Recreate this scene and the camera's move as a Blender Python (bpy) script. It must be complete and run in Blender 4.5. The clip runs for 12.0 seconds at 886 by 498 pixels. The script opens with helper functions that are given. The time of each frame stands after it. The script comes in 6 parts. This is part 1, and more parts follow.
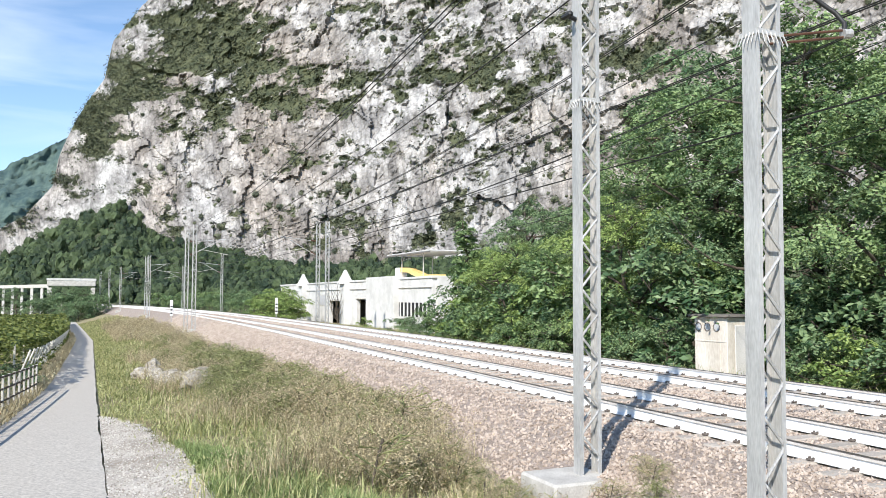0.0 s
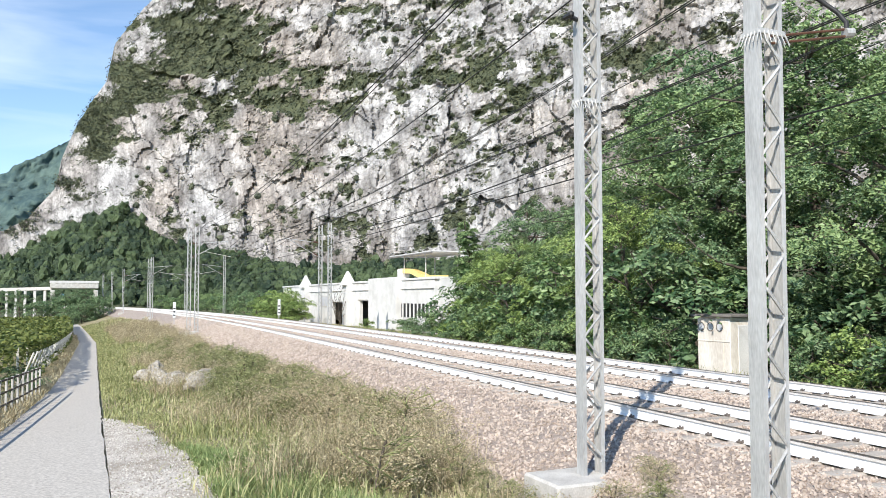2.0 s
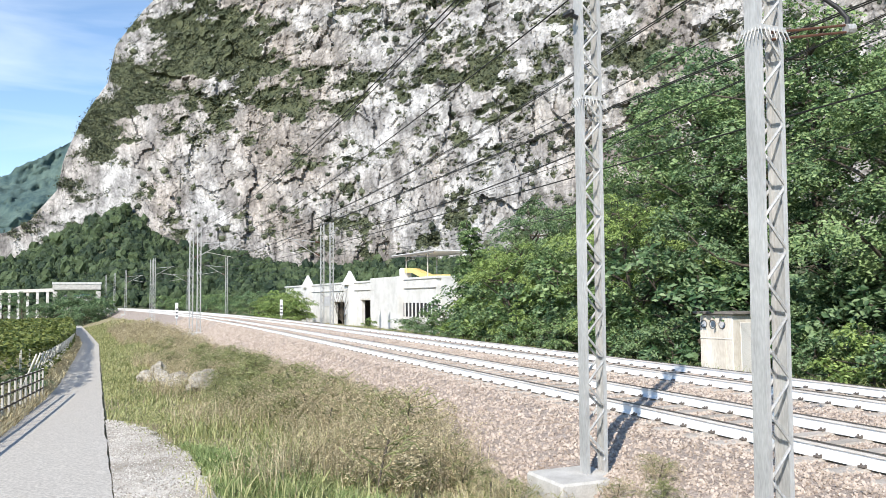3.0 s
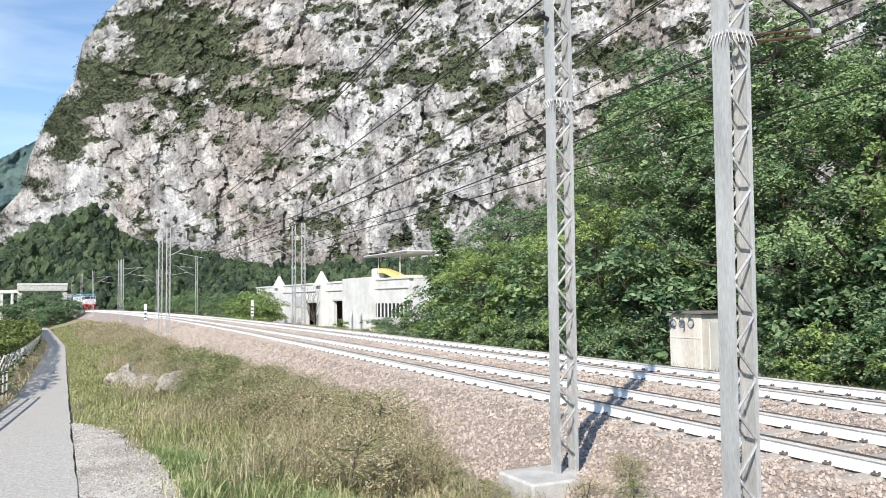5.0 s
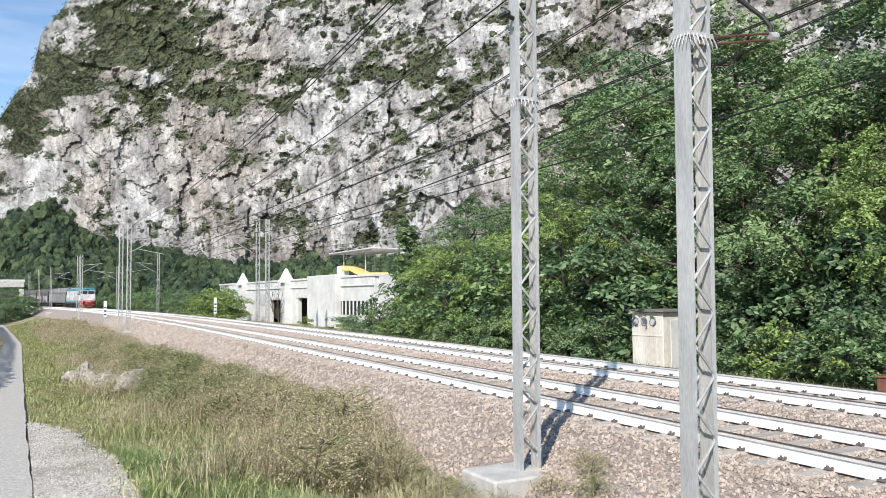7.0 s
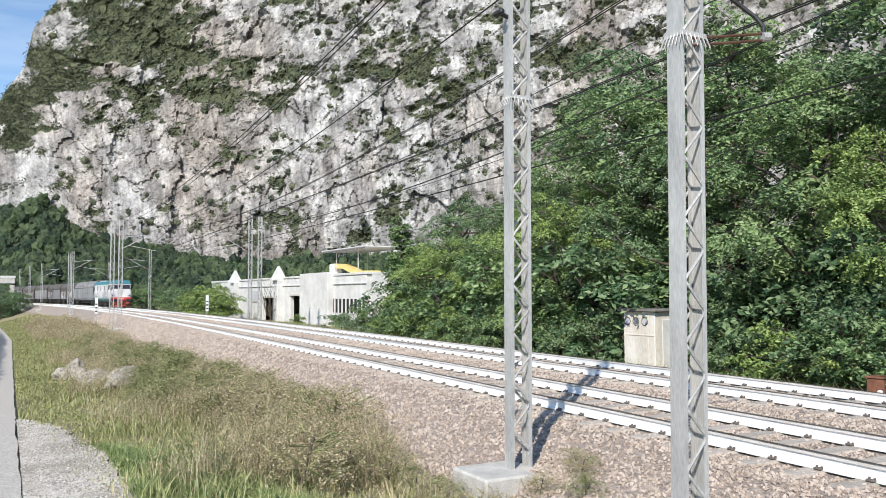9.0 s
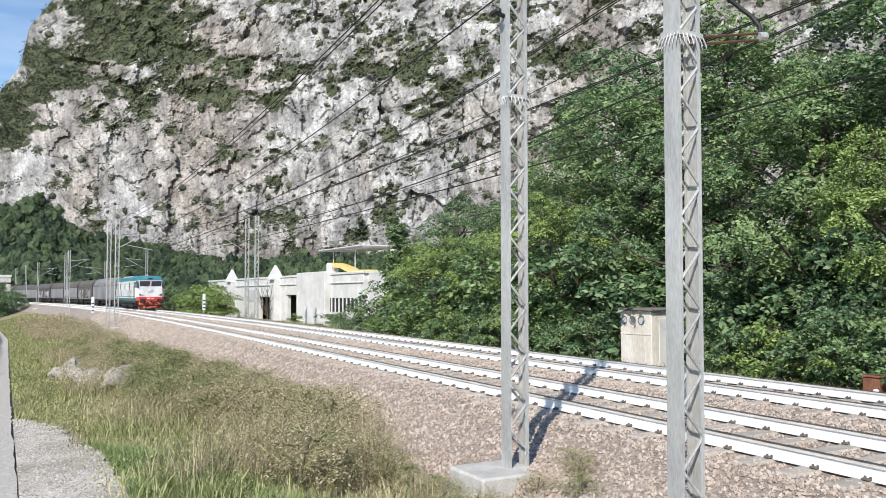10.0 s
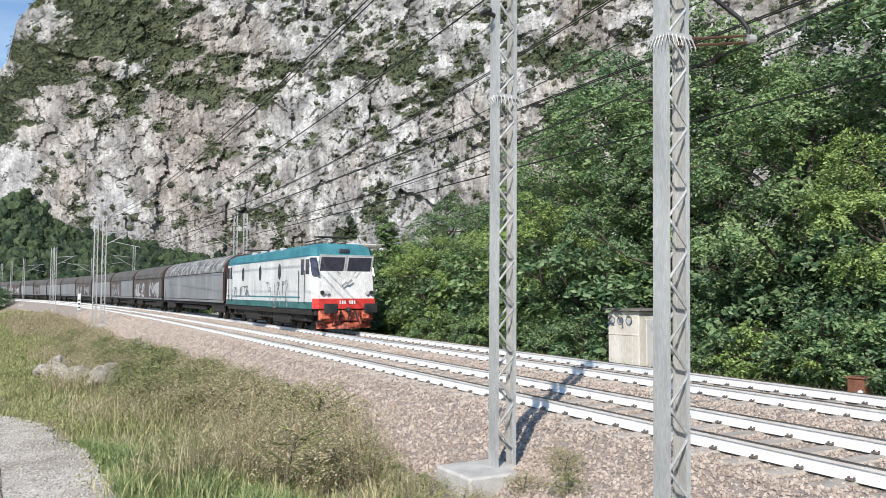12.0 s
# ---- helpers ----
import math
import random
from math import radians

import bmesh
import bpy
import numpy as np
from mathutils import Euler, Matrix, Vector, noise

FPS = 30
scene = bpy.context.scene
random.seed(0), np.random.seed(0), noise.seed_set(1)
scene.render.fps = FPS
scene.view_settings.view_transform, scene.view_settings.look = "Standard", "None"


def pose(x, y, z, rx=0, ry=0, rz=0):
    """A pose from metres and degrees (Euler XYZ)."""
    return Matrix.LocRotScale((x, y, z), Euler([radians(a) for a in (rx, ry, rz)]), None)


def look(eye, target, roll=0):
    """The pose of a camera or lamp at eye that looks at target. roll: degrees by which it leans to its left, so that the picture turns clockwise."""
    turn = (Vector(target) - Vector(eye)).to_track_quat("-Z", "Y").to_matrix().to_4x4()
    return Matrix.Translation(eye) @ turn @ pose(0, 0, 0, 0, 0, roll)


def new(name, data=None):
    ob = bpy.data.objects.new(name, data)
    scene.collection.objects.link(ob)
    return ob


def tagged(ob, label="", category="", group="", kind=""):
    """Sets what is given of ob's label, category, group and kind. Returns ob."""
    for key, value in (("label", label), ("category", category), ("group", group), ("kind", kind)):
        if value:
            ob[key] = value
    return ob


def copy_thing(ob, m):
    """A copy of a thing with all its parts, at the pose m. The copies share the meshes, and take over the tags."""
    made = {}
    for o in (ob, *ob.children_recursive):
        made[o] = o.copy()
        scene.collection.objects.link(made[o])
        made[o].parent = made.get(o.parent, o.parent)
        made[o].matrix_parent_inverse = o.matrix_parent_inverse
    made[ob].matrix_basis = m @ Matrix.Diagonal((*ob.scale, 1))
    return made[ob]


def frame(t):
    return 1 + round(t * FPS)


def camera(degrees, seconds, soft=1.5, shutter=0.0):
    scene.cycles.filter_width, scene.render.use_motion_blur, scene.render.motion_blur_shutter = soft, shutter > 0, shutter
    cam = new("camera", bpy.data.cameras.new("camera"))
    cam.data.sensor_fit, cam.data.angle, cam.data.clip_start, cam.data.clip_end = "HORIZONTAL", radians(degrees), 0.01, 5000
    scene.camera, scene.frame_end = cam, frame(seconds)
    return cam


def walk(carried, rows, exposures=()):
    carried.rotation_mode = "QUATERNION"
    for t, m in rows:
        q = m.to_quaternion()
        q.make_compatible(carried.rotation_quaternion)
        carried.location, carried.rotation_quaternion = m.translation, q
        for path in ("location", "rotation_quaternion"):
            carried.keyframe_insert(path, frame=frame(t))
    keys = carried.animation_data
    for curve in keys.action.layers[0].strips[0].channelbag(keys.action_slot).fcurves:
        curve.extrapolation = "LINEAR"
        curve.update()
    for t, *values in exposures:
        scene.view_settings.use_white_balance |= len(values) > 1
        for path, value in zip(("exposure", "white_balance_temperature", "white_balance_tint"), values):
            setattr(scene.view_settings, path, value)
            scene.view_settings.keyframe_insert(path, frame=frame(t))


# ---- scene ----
cam = camera(59.55, 12.0, soft=0.8)

EYE = Vector((0.0, 0.0, 1.74))
TURN = 26.0
PATH = [
    (0.0, 0.000, 0.000, 0.000, 93.62, 0.00, 0.00),
    (0.5, 0.000, 0.002, 0.002, 93.67, -0.02, 0.00),
    (1.0, -0.001, -0.001, 0.005, 93.69, 0.04, 0.00),
    (1.5, 0.005, -0.003, 0.000, 93.74, 0.00, 0.10),
    (2.0, 0.001, 0.003, 0.004, 93.68, -0.24, 0.17),
    (2.5, 0.002, -0.003, 0.000, 93.69, -0.48, 0.19),
    (3.0, 0.007, 0.013, 0.002, 93.62, -0.59, 0.31),
    (5.0, 0.019, 0.017, 0.005, 93.62, -0.74, -1.73),
    (5.5, 0.025, 0.019, 0.007, 93.48, -0.73, -2.26),
    (6.0, 0.029, 0.019, 0.003, 93.40, -0.63, -2.78),
    (6.5, 0.033, 0.024, 0.004, 93.42, -0.53, -3.66),
    (7.0, 0.039, 0.018, 0.007, 93.42, -0.59, -4.25),
    (9.0, 0.047, 0.028, 0.003, 93.31, -0.28, -4.77),
    (9.5, 0.047, 0.021, 0.007, 93.30, -0.31, -4.90),
    (10.0, 0.050, 0.028, 0.006, 93.24, -0.29, -4.99),
    (10.5, 0.046, 0.031, 0.003, 93.20, -0.19, -5.13),
    (11.0, 0.054, 0.035, 0.004, 93.17, 0.06, -5.58),
    (11.5, 0.049, 0.029, -0.002, 93.17, 0.20, -5.76),
    (12.0, 0.056, 0.030, 0.000, 93.20, 0.11, -5.80),
]


def cam_pose(x, y, z, tilt, lean, yaw):
    """Camera pose: small sway from the standing point, tilt from straight down, lean, yaw to the left."""
    turn = Matrix.Rotation(radians(yaw - TURN), 4, "Z") @ Matrix.Rotation(radians(tilt), 4, "X") @ Matrix.Rotation(radians(lean), 4, "Z")
    sway = Matrix.Rotation(radians(-TURN), 4, "Z") @ Vector((x, y, z))
    return Matrix.Translation(EYE + sway) @ turn


walk(cam, [(t, cam_pose(*r)) for t, *r in PATH],
     exposures=[(0, 0.58), (2.5, 0.6), (5.5, 0.48), (7, 0.42), (9.5, 0.35), (12, 0.29)])

# ---- light ----
SUN_AZ = math.atan2(-0.74, -0.67)
SUN_EL = radians(36)
world = bpy.data.worlds.new("sky")
scene.world = world
world.use_nodes = True
wn, wl = world.node_tree.nodes, world.node_tree.links
wn.clear()
w_out = wn.new("ShaderNodeOutputWorld")
w_bg = wn.new("ShaderNodeBackground")
w_sky = wn.new("ShaderNodeTexSky")
w_sky.sky_type = "NISHITA"
w_sky.sun_disc = False
w_sky.sun_elevation = SUN_EL
w_sky.sun_rotation = SUN_AZ
w_sky.dust_density = 0.0
w_sky.ozone_density = 3.2
w_co = wn.new("ShaderNodeTexCoord")
w_map = wn.new("ShaderNodeMapping")
w_map.inputs["Scale"].default_value = (1.2, 2.0, 7.0)
w_map.inputs["Rotation"].default_value = (0.0, 0.25, 0.3)
w_noise = wn.new("ShaderNodeTexNoise")
w_noise.inputs["Scale"].default_value = 2.2
w_noise.inputs["Detail"].default_value = 6
w_noise.inputs["Distortion"].default_value = 0.6
w_ramp = wn.new("ShaderNodeValToRGB")
w_ramp.color_ramp.elements[0].position = 0.52
w_ramp.color_ramp.elements[0].color = (0, 0, 0, 1)
w_ramp.color_ramp.elements[1].position = 0.8
w_ramp.color_ramp.elements[1].color = (0.42, 0.42, 0.42, 1)
w_mix = wn.new("ShaderNodeMixRGB")
w_mix.inputs["Color2"].default_value = (6.0, 6.6, 7.3, 1)
wl.new(w_co.outputs["Generated"], w_map.inputs["Vector"])
wl.new(w_map.outputs[0], w_noise.inputs["Vector"])
wl.new(w_noise.outputs[0], w_ramp.inputs[0])
wl.new(w_ramp.outputs[0], w_mix.inputs[0])
wl.new(w_sky.outputs[0], w_mix.inputs["Color1"])
wl.new(w_mix.outputs[0], w_bg.inputs[0])
w_bg.inputs[1].default_value = 0.135
wl.new(w_bg.outputs[0], w_out.inputs[0])

sun = new("sun", bpy.data.lights.new("sun", "SUN"))
sun.data.energy = 4.3
sun.data.angle = radians(0.6)
sun.data.color = (1.0, 0.95, 0.87)
sun_way = Vector((math.sin(SUN_AZ) * math.cos(SUN_EL), math.cos(SUN_AZ) * math.cos(SUN_EL), math.sin(SUN_EL)))
sun.matrix_world = look(sun_way * 100, (0, 0, 0))

# ---- materials ----


def mat(name, a, b, rough=0.8, metal=0.0, scale=8.0, fine=60.0, bump=0.3, dist=0.01, island=0.0, obj_rand=0.0,
        stretch=(1, 1, 1), spec=0.4, lo=0.35, hi=0.65, through_light=0.0, transmission=0.0):
    """Two-scale procedural surface between colours a and b, with bump; island / obj_rand vary it piece by piece."""
    m = bpy.data.materials.new(name)
    m.use_nodes = True
    n, l = m.node_tree.nodes, m.node_tree.links
    p = n["Principled BSDF"]
    co = n.new("ShaderNodeTexCoord")
    mp = n.new("ShaderNodeMapping")
    mp.inputs["Scale"].default_value = stretch
    l.new(co.outputs["Object"], mp.inputs[0])
    n1, n2 = n.new("ShaderNodeTexNoise"), n.new("ShaderNodeTexNoise")
    n1.inputs["Scale"].default_value, n1.inputs["Detail"].default_value = scale, 5
    n2.inputs["Scale"].default_value, n2.inputs["Detail"].default_value = fine, 4
    l.new(mp.outputs[0], n1.inputs["Vector"])
    l.new(mp.outputs[0], n2.inputs["Vector"])
    add = n.new("ShaderNodeMath")
    add.operation = "MULTIPLY_ADD"
    add.inputs[1].default_value = 0.4
    l.new(n2.outputs[0], add.inputs[0])
    sub = n.new("ShaderNodeMath")
    sub.operation = "MULTIPLY_ADD"
    sub.inputs[1].default_value = 0.6
    sub.inputs[2].default_value = 0.0
    l.new(n1.outputs[0], sub.inputs[0])
    l.new(sub.outputs[0], add.inputs[2])
    val = add.outputs[0]
    if island or obj_rand:
        src = n.new("ShaderNodeNewGeometry").outputs["Random Per Island"] if island else n.new("ShaderNodeObjectInfo").outputs["Random"]
        k = island or obj_rand
        ma = n.new("ShaderNodeMath")
        ma.operation = "MULTIPLY_ADD"
        ma.inputs[1].default_value = k
        ma.inputs[2].default_value = -k / 2
        l.new(src, ma.inputs[0])
        ad = n.new("ShaderNodeMath")
        l.new(val, ad.inputs[0])
        l.new(ma.outputs[0], ad.inputs[1])
        val = ad.outputs[0]
    ramp = n.new("ShaderNodeValToRGB")
    ramp.color_ramp.elements[0].position, ramp.color_ramp.elements[1].position = lo, hi
    ramp.color_ramp.elements[0].color, ramp.color_ramp.elements[1].color = (*a, 1), (*b, 1)
    l.new(val, ramp.inputs[0])
    l.new(ramp.outputs[0], p.inputs["Base Color"])
    p.inputs["Roughness"].default_value, p.inputs["Metallic"].default_value = rough, metal
    p.inputs["Specular IOR Level"].default_value = spec
    if bump:
        bu = n.new("ShaderNodeBump")
        bu.inputs["Strength"].default_value, bu.inputs["Distance"].default_value = bump, dist
        l.new(n2.outputs[0], bu.inputs["Height"])
        l.new(bu.outputs[0], p.inputs["Normal"])
    if through_light:
        tr = n.new("ShaderNodeBsdfTranslucent")
        l.new(ramp.outputs[0], tr.inputs[0])
        mx = n.new("ShaderNodeMixShader")
        mx.inputs[0].default_value = through_light
        l.new(p.outputs[0], mx.inputs[1])
        l.new(tr.outputs[0], mx.inputs[2])
        l.new(mx.outputs[0], n["Material Output"].inputs[0])
    return m


M_ASPHALT = mat("asphalt", (0.36, 0.335, 0.3), (0.64, 0.6, 0.54), 0.97, 0, 22, 75, 0.5, 0.006, spec=0.05, lo=0.36, hi=0.64)
M_GRAVEL = mat("pale_gravel", (0.34, 0.29, 0.23), (0.72, 0.67, 0.6), 0.95, 0, 1.0, 24, 1.0, 0.03)
M_SOIL = mat("dry_soil", (0.2, 0.17, 0.09), (0.38, 0.33, 0.2), 0.95, 0, 0.7, 20, 0.8, 0.03)
M_BALLAST = mat("ballast_bed", (0.23, 0.185, 0.155), (0.47, 0.395, 0.34), 0.95, 0, 9, 34, 1.0, 0.04)
M_STONE = mat("ballast_stone", (0.34, 0.275, 0.225), (0.57, 0.48, 0.41), 0.9, 0, 3, 40, 0.4, 0.01, island=0.2)
M_SLEEPER = mat("concrete_sleeper", (0.3, 0.27, 0.23), (0.48, 0.43, 0.38), 0.9, 0, 4, 60, 0.4, 0.005, obj_rand=0.2)
M_RAIL_WHITE = mat("white_painted_steel", (0.74, 0.74, 0.73), (0.84, 0.84, 0.83), 0.6, 0, 1.5, 40, 0.1, 0.002)
M_RAIL_HEAD = mat("pale_rail_side", (0.5, 0.46, 0.42), (0.7, 0.67, 0.64), 0.6, 0.0, 3, 60, 0.2, 0.002)
M_RAIL_TOP = mat("worn_steel", (0.09, 0.075, 0.065), (0.2, 0.18, 0.165), 0.4, 0.5, 3, 90, 0.05, 0.001)
M_CLIP = mat("rusty_iron", (0.1, 0.085, 0.075), (0.22, 0.185, 0.16), 0.8, 0.3, 20, 80, 0.3, 0.003)
M_GALV = mat("galvanised_steel", (0.34, 0.335, 0.325), (0.58, 0.575, 0.56), 0.55, 0.25, 3, 45, 0.15, 0.003, stretch=(1, 1, 0.25))
M_CONCRETE = mat("weathered_concrete", (0.38, 0.36, 0.33), (0.62, 0.6, 0.56), 0.92, 0, 2.5, 40, 0.5, 0.01)
M_WHITE_WALL = mat("white_render", (0.5, 0.49, 0.47), (0.68, 0.67, 0.65), 0.9, 0, 1.2, 30, 0.2, 0.005)
M_HUT = mat("stained_plaster", (0.5, 0.44, 0.37), (0.74, 0.7, 0.63), 0.92, 0, 1.6, 18, 0.3, 0.005, stretch=(1, 1, 0.35))
M_DARK = mat("dark_void", (0.012, 0.012, 0.013), (0.03, 0.03, 0.03), 0.8, 0, 5, 40, 0.1)
M_BLACK = mat("black_paint", (0.015, 0.015, 0.016), (0.04, 0.04, 0.042), 0.55, 0, 4, 40, 0.1)
M_WIRE = mat("dark_copper_wire", (0.02, 0.022, 0.02), (0.05, 0.05, 0.045), 0.6, 0.3, 5, 40, 0.0)
M_BROWN_INS = mat("brown_porcelain", (0.07, 0.032, 0.02), (0.13, 0.065, 0.04), 0.3, 0, 8, 60, 0.1)
M_BARK = mat("grey_bark", (0.05, 0.04, 0.03), (0.13, 0.11, 0.085), 0.95, 0, 6, 40, 0.9, 0.02, stretch=(1, 1, 0.3))
M_LEAF_A = mat("green_leaf", (0.066, 0.128, 0.043), (0.275, 0.375, 0.16), 0.48, 0, 0.45, 2.2, 0, island=0.35, lo=0.38, hi=0.62, through_light=0.22)
M_LEAF_B = mat("deep_green_leaf", (0.052, 0.108, 0.043), (0.22, 0.31, 0.15), 0.48, 0, 0.45, 2.2, 0, island=0.35, lo=0.38, hi=0.62, through_light=0.2)
M_LEAF_C = mat("yellow_green_leaf", (0.105, 0.17, 0.04), (0.345, 0.445, 0.145), 0.5, 0, 0.45, 2.2, 0, island=0.35, lo=0.38, hi=0.62, through_light=0.22)
M_WOODS = mat("far_leaf", (0.017, 0.036, 0.019), (0.085, 0.122, 0.052), 0.7, 0, 0.06, 0.5, 0, island=0.3, lo=0.36, hi=0.64, through_light=0.15)
M_SHRUB = mat("cliff_shrub_leaf", (0.05, 0.063, 0.04), (0.15, 0.165, 0.1), 0.7, 0, 0.05, 0.6, 0, island=0.5, through_light=0.15)
M_GRASS = mat("green_grass", (0.18, 0.21, 0.075), (0.5, 0.5, 0.24), 0.6, 0, 0.5, 3, 0, island=0.5, through_light=0.3)
M_LUSH = mat("lush_grass", (0.13, 0.19, 0.06), (0.38, 0.46, 0.19), 0.55, 0, 0.8, 4, 0, island=0.4, through_light=0.3)
M_DRYGRASS = mat("dry_grass", (0.34, 0.28, 0.16), (0.7, 0.61, 0.4), 0.7, 0, 0.5, 3, 0, island=0.5, through_light=0.25)
M_WEED = mat("brown_weed", (0.24, 0.2, 0.115), (0.62, 0.53, 0.345), 0.75, 0, 0.5, 3, 0, island=0.5, through_light=0.2)
M_OLIVE = mat("olive_weed_leaf", (0.13, 0.15, 0.06), (0.4, 0.41, 0.19), 0.7, 0, 0.8, 3, 0, island=0.35, through_light=0.3)
M_VINE = mat("vine_leaf", (0.06, 0.09, 0.02), (0.22, 0.25, 0.07), 0.55, 0, 0.3, 3, 0, island=0.5, through_light=0.3)
M_POST = mat("pale_post", (0.45, 0.43, 0.38), (0.68, 0.66, 0.6), 0.85, 0, 4, 50, 0.3)
M_LOCO_WHITE = mat("grimy_white_paint", (0.46, 0.45, 0.435), (0.82, 0.815, 0.8), 0.45, 0, 1.1, 14, 0.05, stretch=(1, 1, 0.4))
M_TEAL = mat("teal_paint", (0.025, 0.15, 0.19), (0.08, 0.27, 0.31), 0.6, 0, 1.3, 16, 0.05)
M_SILL = mat("dark_teal_paint", (0.02, 0.095, 0.1), (0.08, 0.21, 0.2), 0.6, 0, 1.3, 12, 0.05)
M_RED = mat("red_paint", (0.5, 0.03, 0.03), (0.7, 0.07, 0.055), 0.45, 0, 3, 30, 0.05)
M_RUSTRED = mat("dusty_red_paint", (0.1, 0.018, 0.014), (0.75, 0.19, 0.11), 0.7, 0, 3.5, 9, 0.3, lo=0.4, hi=0.6)
M_UNDER = mat("oily_black_steel", (0.02, 0.018, 0.017), (0.06, 0.052, 0.045), 0.7, 0.2, 4, 40, 0.2)
# dark glass, its base lifted to blue-grey to paint in the sky's reflection
M_GLASS = mat("dark_sky_tinted_glass", (0.035, 0.035, 0.055), (0.08, 0.08, 0.11), 0.08, 0, 2, 20, 0, spec=0.6)
M_FRAME = mat("grey_window_frame", (0.4, 0.4, 0.42), (0.55, 0.55, 0.56), 0.5, 0, 5, 40, 0.05)
M_GRAFFITI = mat("grey_spray_paint", (0.12, 0.12, 0.13), (0.4, 0.4, 0.42), 0.6, 0, 3, 12, 0)
M_WAGON_GREY = mat("dull_aluminium", (0.2, 0.205, 0.21), (0.36, 0.36, 0.36), 0.6, 0.2, 0.7, 25, 0.1, stretch=(1, 1, 0.35))
M_WAGON_BROWN = mat("faded_brown_paint", (0.07, 0.057, 0.05), (0.165, 0.137, 0.12), 0.7, 0, 0.9, 25, 0.1, stretch=(1, 1, 0.35))
M_WAGON_ROOF = mat("grimy_roof_metal", (0.06, 0.055, 0.05), (0.18, 0.165, 0.15), 0.75, 0.1, 0.8, 25, 0.1)
M_WAGON_END = mat("oxide_red_paint", (0.055, 0.024, 0.021), (0.1, 0.045, 0.038), 0.75, 0, 2, 30, 0.1)
M_WAGON_PEEL = mat("peeling_grey_roof_paint", (0.12, 0.115, 0.11), (0.52, 0.51, 0.5), 0.7, 0.1, 1.6, 9, 0.1, lo=0.46, hi=0.62)
M_YELLOW = mat("yellow_plastic", (0.7, 0.5, 0.16), (0.8, 0.6, 0.25), 0.5, 0, 2, 30, 0.05)
M_RUST = mat("rusted_sheet", (0.13, 0.05, 0.03), (0.26, 0.12, 0.075), 0.9, 0.1, 6, 50, 0.4)
M_ROOFTILE = mat("grey_slab", (0.11, 0.1, 0.09), (0.22, 0.2, 0.18), 0.9, 0, 3, 40, 0.3)


def cliff_material():
    """Pale fractured limestone, with plant cover where the 'cover' attribute says so."""
    m = bpy.data.materials.new("limestone_cliff")
    m.use_nodes = True
    n, l = m.node_tree.nodes, m.node_tree.links
    p = n["Principled BSDF"]
    co = n.new("ShaderNodeAttribute")
    co.attribute_name = "skin"
    mp = n.new("ShaderNodeMapping")
    mp.inputs["Scale"].default_value = (1, 0.62, 1)
    mp.inputs["Rotation"].default_value = (0, 0, -0.12)
    l.new(co.outputs["Vector"], mp.inputs[0])

    def noise_at(scale, detail=6, dist=0.4):
        t = n.new("ShaderNodeTexNoise")
        t.inputs["Scale"].default_value, t.inputs["Detail"].default_value, t.inputs["Distortion"].default_value = scale, detail, dist
        l.new(mp.outputs[0], t.inputs["Vector"])
        return t.outputs[0]

    def ramp_of(src, a, b, ca, cb):
        r = n.new("ShaderNodeValToRGB")
        r.color_ramp.elements[0].position, r.color_ramp.elements[1].position = a, b
        r.color_ramp.elements[0].color, r.color_ramp.elements[1].color = (*ca, 1), (*cb, 1)
        l.new(src, r.inputs[0])
        return r.outputs[0]

    def mixed(fac, a, b, how="MIX"):
        x = n.new("ShaderNodeMixRGB")
        x.blend_type = how
        if isinstance(fac, float):
            x.inputs[0].default_value = fac
        else:
            l.new(fac, x.inputs[0])
        l.new(a, x.inputs[1])
        l.new(b, x.inputs[2])
        return x.outputs[0]

    big = noise_at(0.018, 5, 0.8)
    mid = noise_at(0.11, 9, 0.5)
    fine = noise_at(0.8, 6, 0.6)
    rock = ramp_of(mid, 0.4, 0.6, (0.265, 0.257, 0.25), (0.49, 0.48, 0.466))
    warm = ramp_of(big, 0.42, 0.62, (1.03, 1.04, 1.06), (0.86, 0.8, 0.755))
    rock = mixed(1.0, rock, warm, "MULTIPLY")
    rock = mixed(0.45, rock, ramp_of(fine, 0.36, 0.6, (0.5, 0.49, 0.48), (1.2, 1.19, 1.17)), "MULTIPLY")
    # upright fluting
    tall = n.new("ShaderNodeVectorMath")
    tall.operation = "MULTIPLY"
    tall.inputs[1].default_value = (1, 0.25, 1)
    l.new(mp.outputs[0], tall.inputs[0])
    flute = n.new("ShaderNodeTexNoise")
    flute.inputs["Scale"].default_value, flute.inputs["Detail"].default_value, flute.inputs["Distortion"].default_value = 0.33, 5, 0.7
    l.new(tall.outputs[0], flute.inputs["Vector"])
    rock = mixed(0.75, rock, ramp_of(flute.outputs[0], 0.36, 0.6, (0.58, 0.57, 0.56), (1.12, 1.11, 1.1)), "MULTIPLY")
    vo = n.new("ShaderNodeTexVoronoi")
    vo.feature = "DISTANCE_TO_EDGE"
    vo.inputs["Scale"].default_value = 0.22
    warp = n.new("ShaderNodeVectorMath")
    warp.operation = "MULTIPLY_ADD"
    wn_ = n.new("ShaderNodeTexNoise")
    wn_.inputs["Scale"].default_value, wn_.inputs["Detail"].default_value = 0.12, 5
    l.new(mp.outputs[0], wn_.inputs["Vector"])
    warp.inputs[1].default_value = (9, 9, 9)
    l.new(wn_.outputs[1], warp.inputs[0])
    l.new(mp.outputs[0], warp.inputs[2])
    l.new(warp.outputs[0], vo.inputs["Vector"])
    crack = ramp_of(vo.outputs[0], 0.0, 0.06, (0.38, 0.37, 0.36), (1, 1, 1))
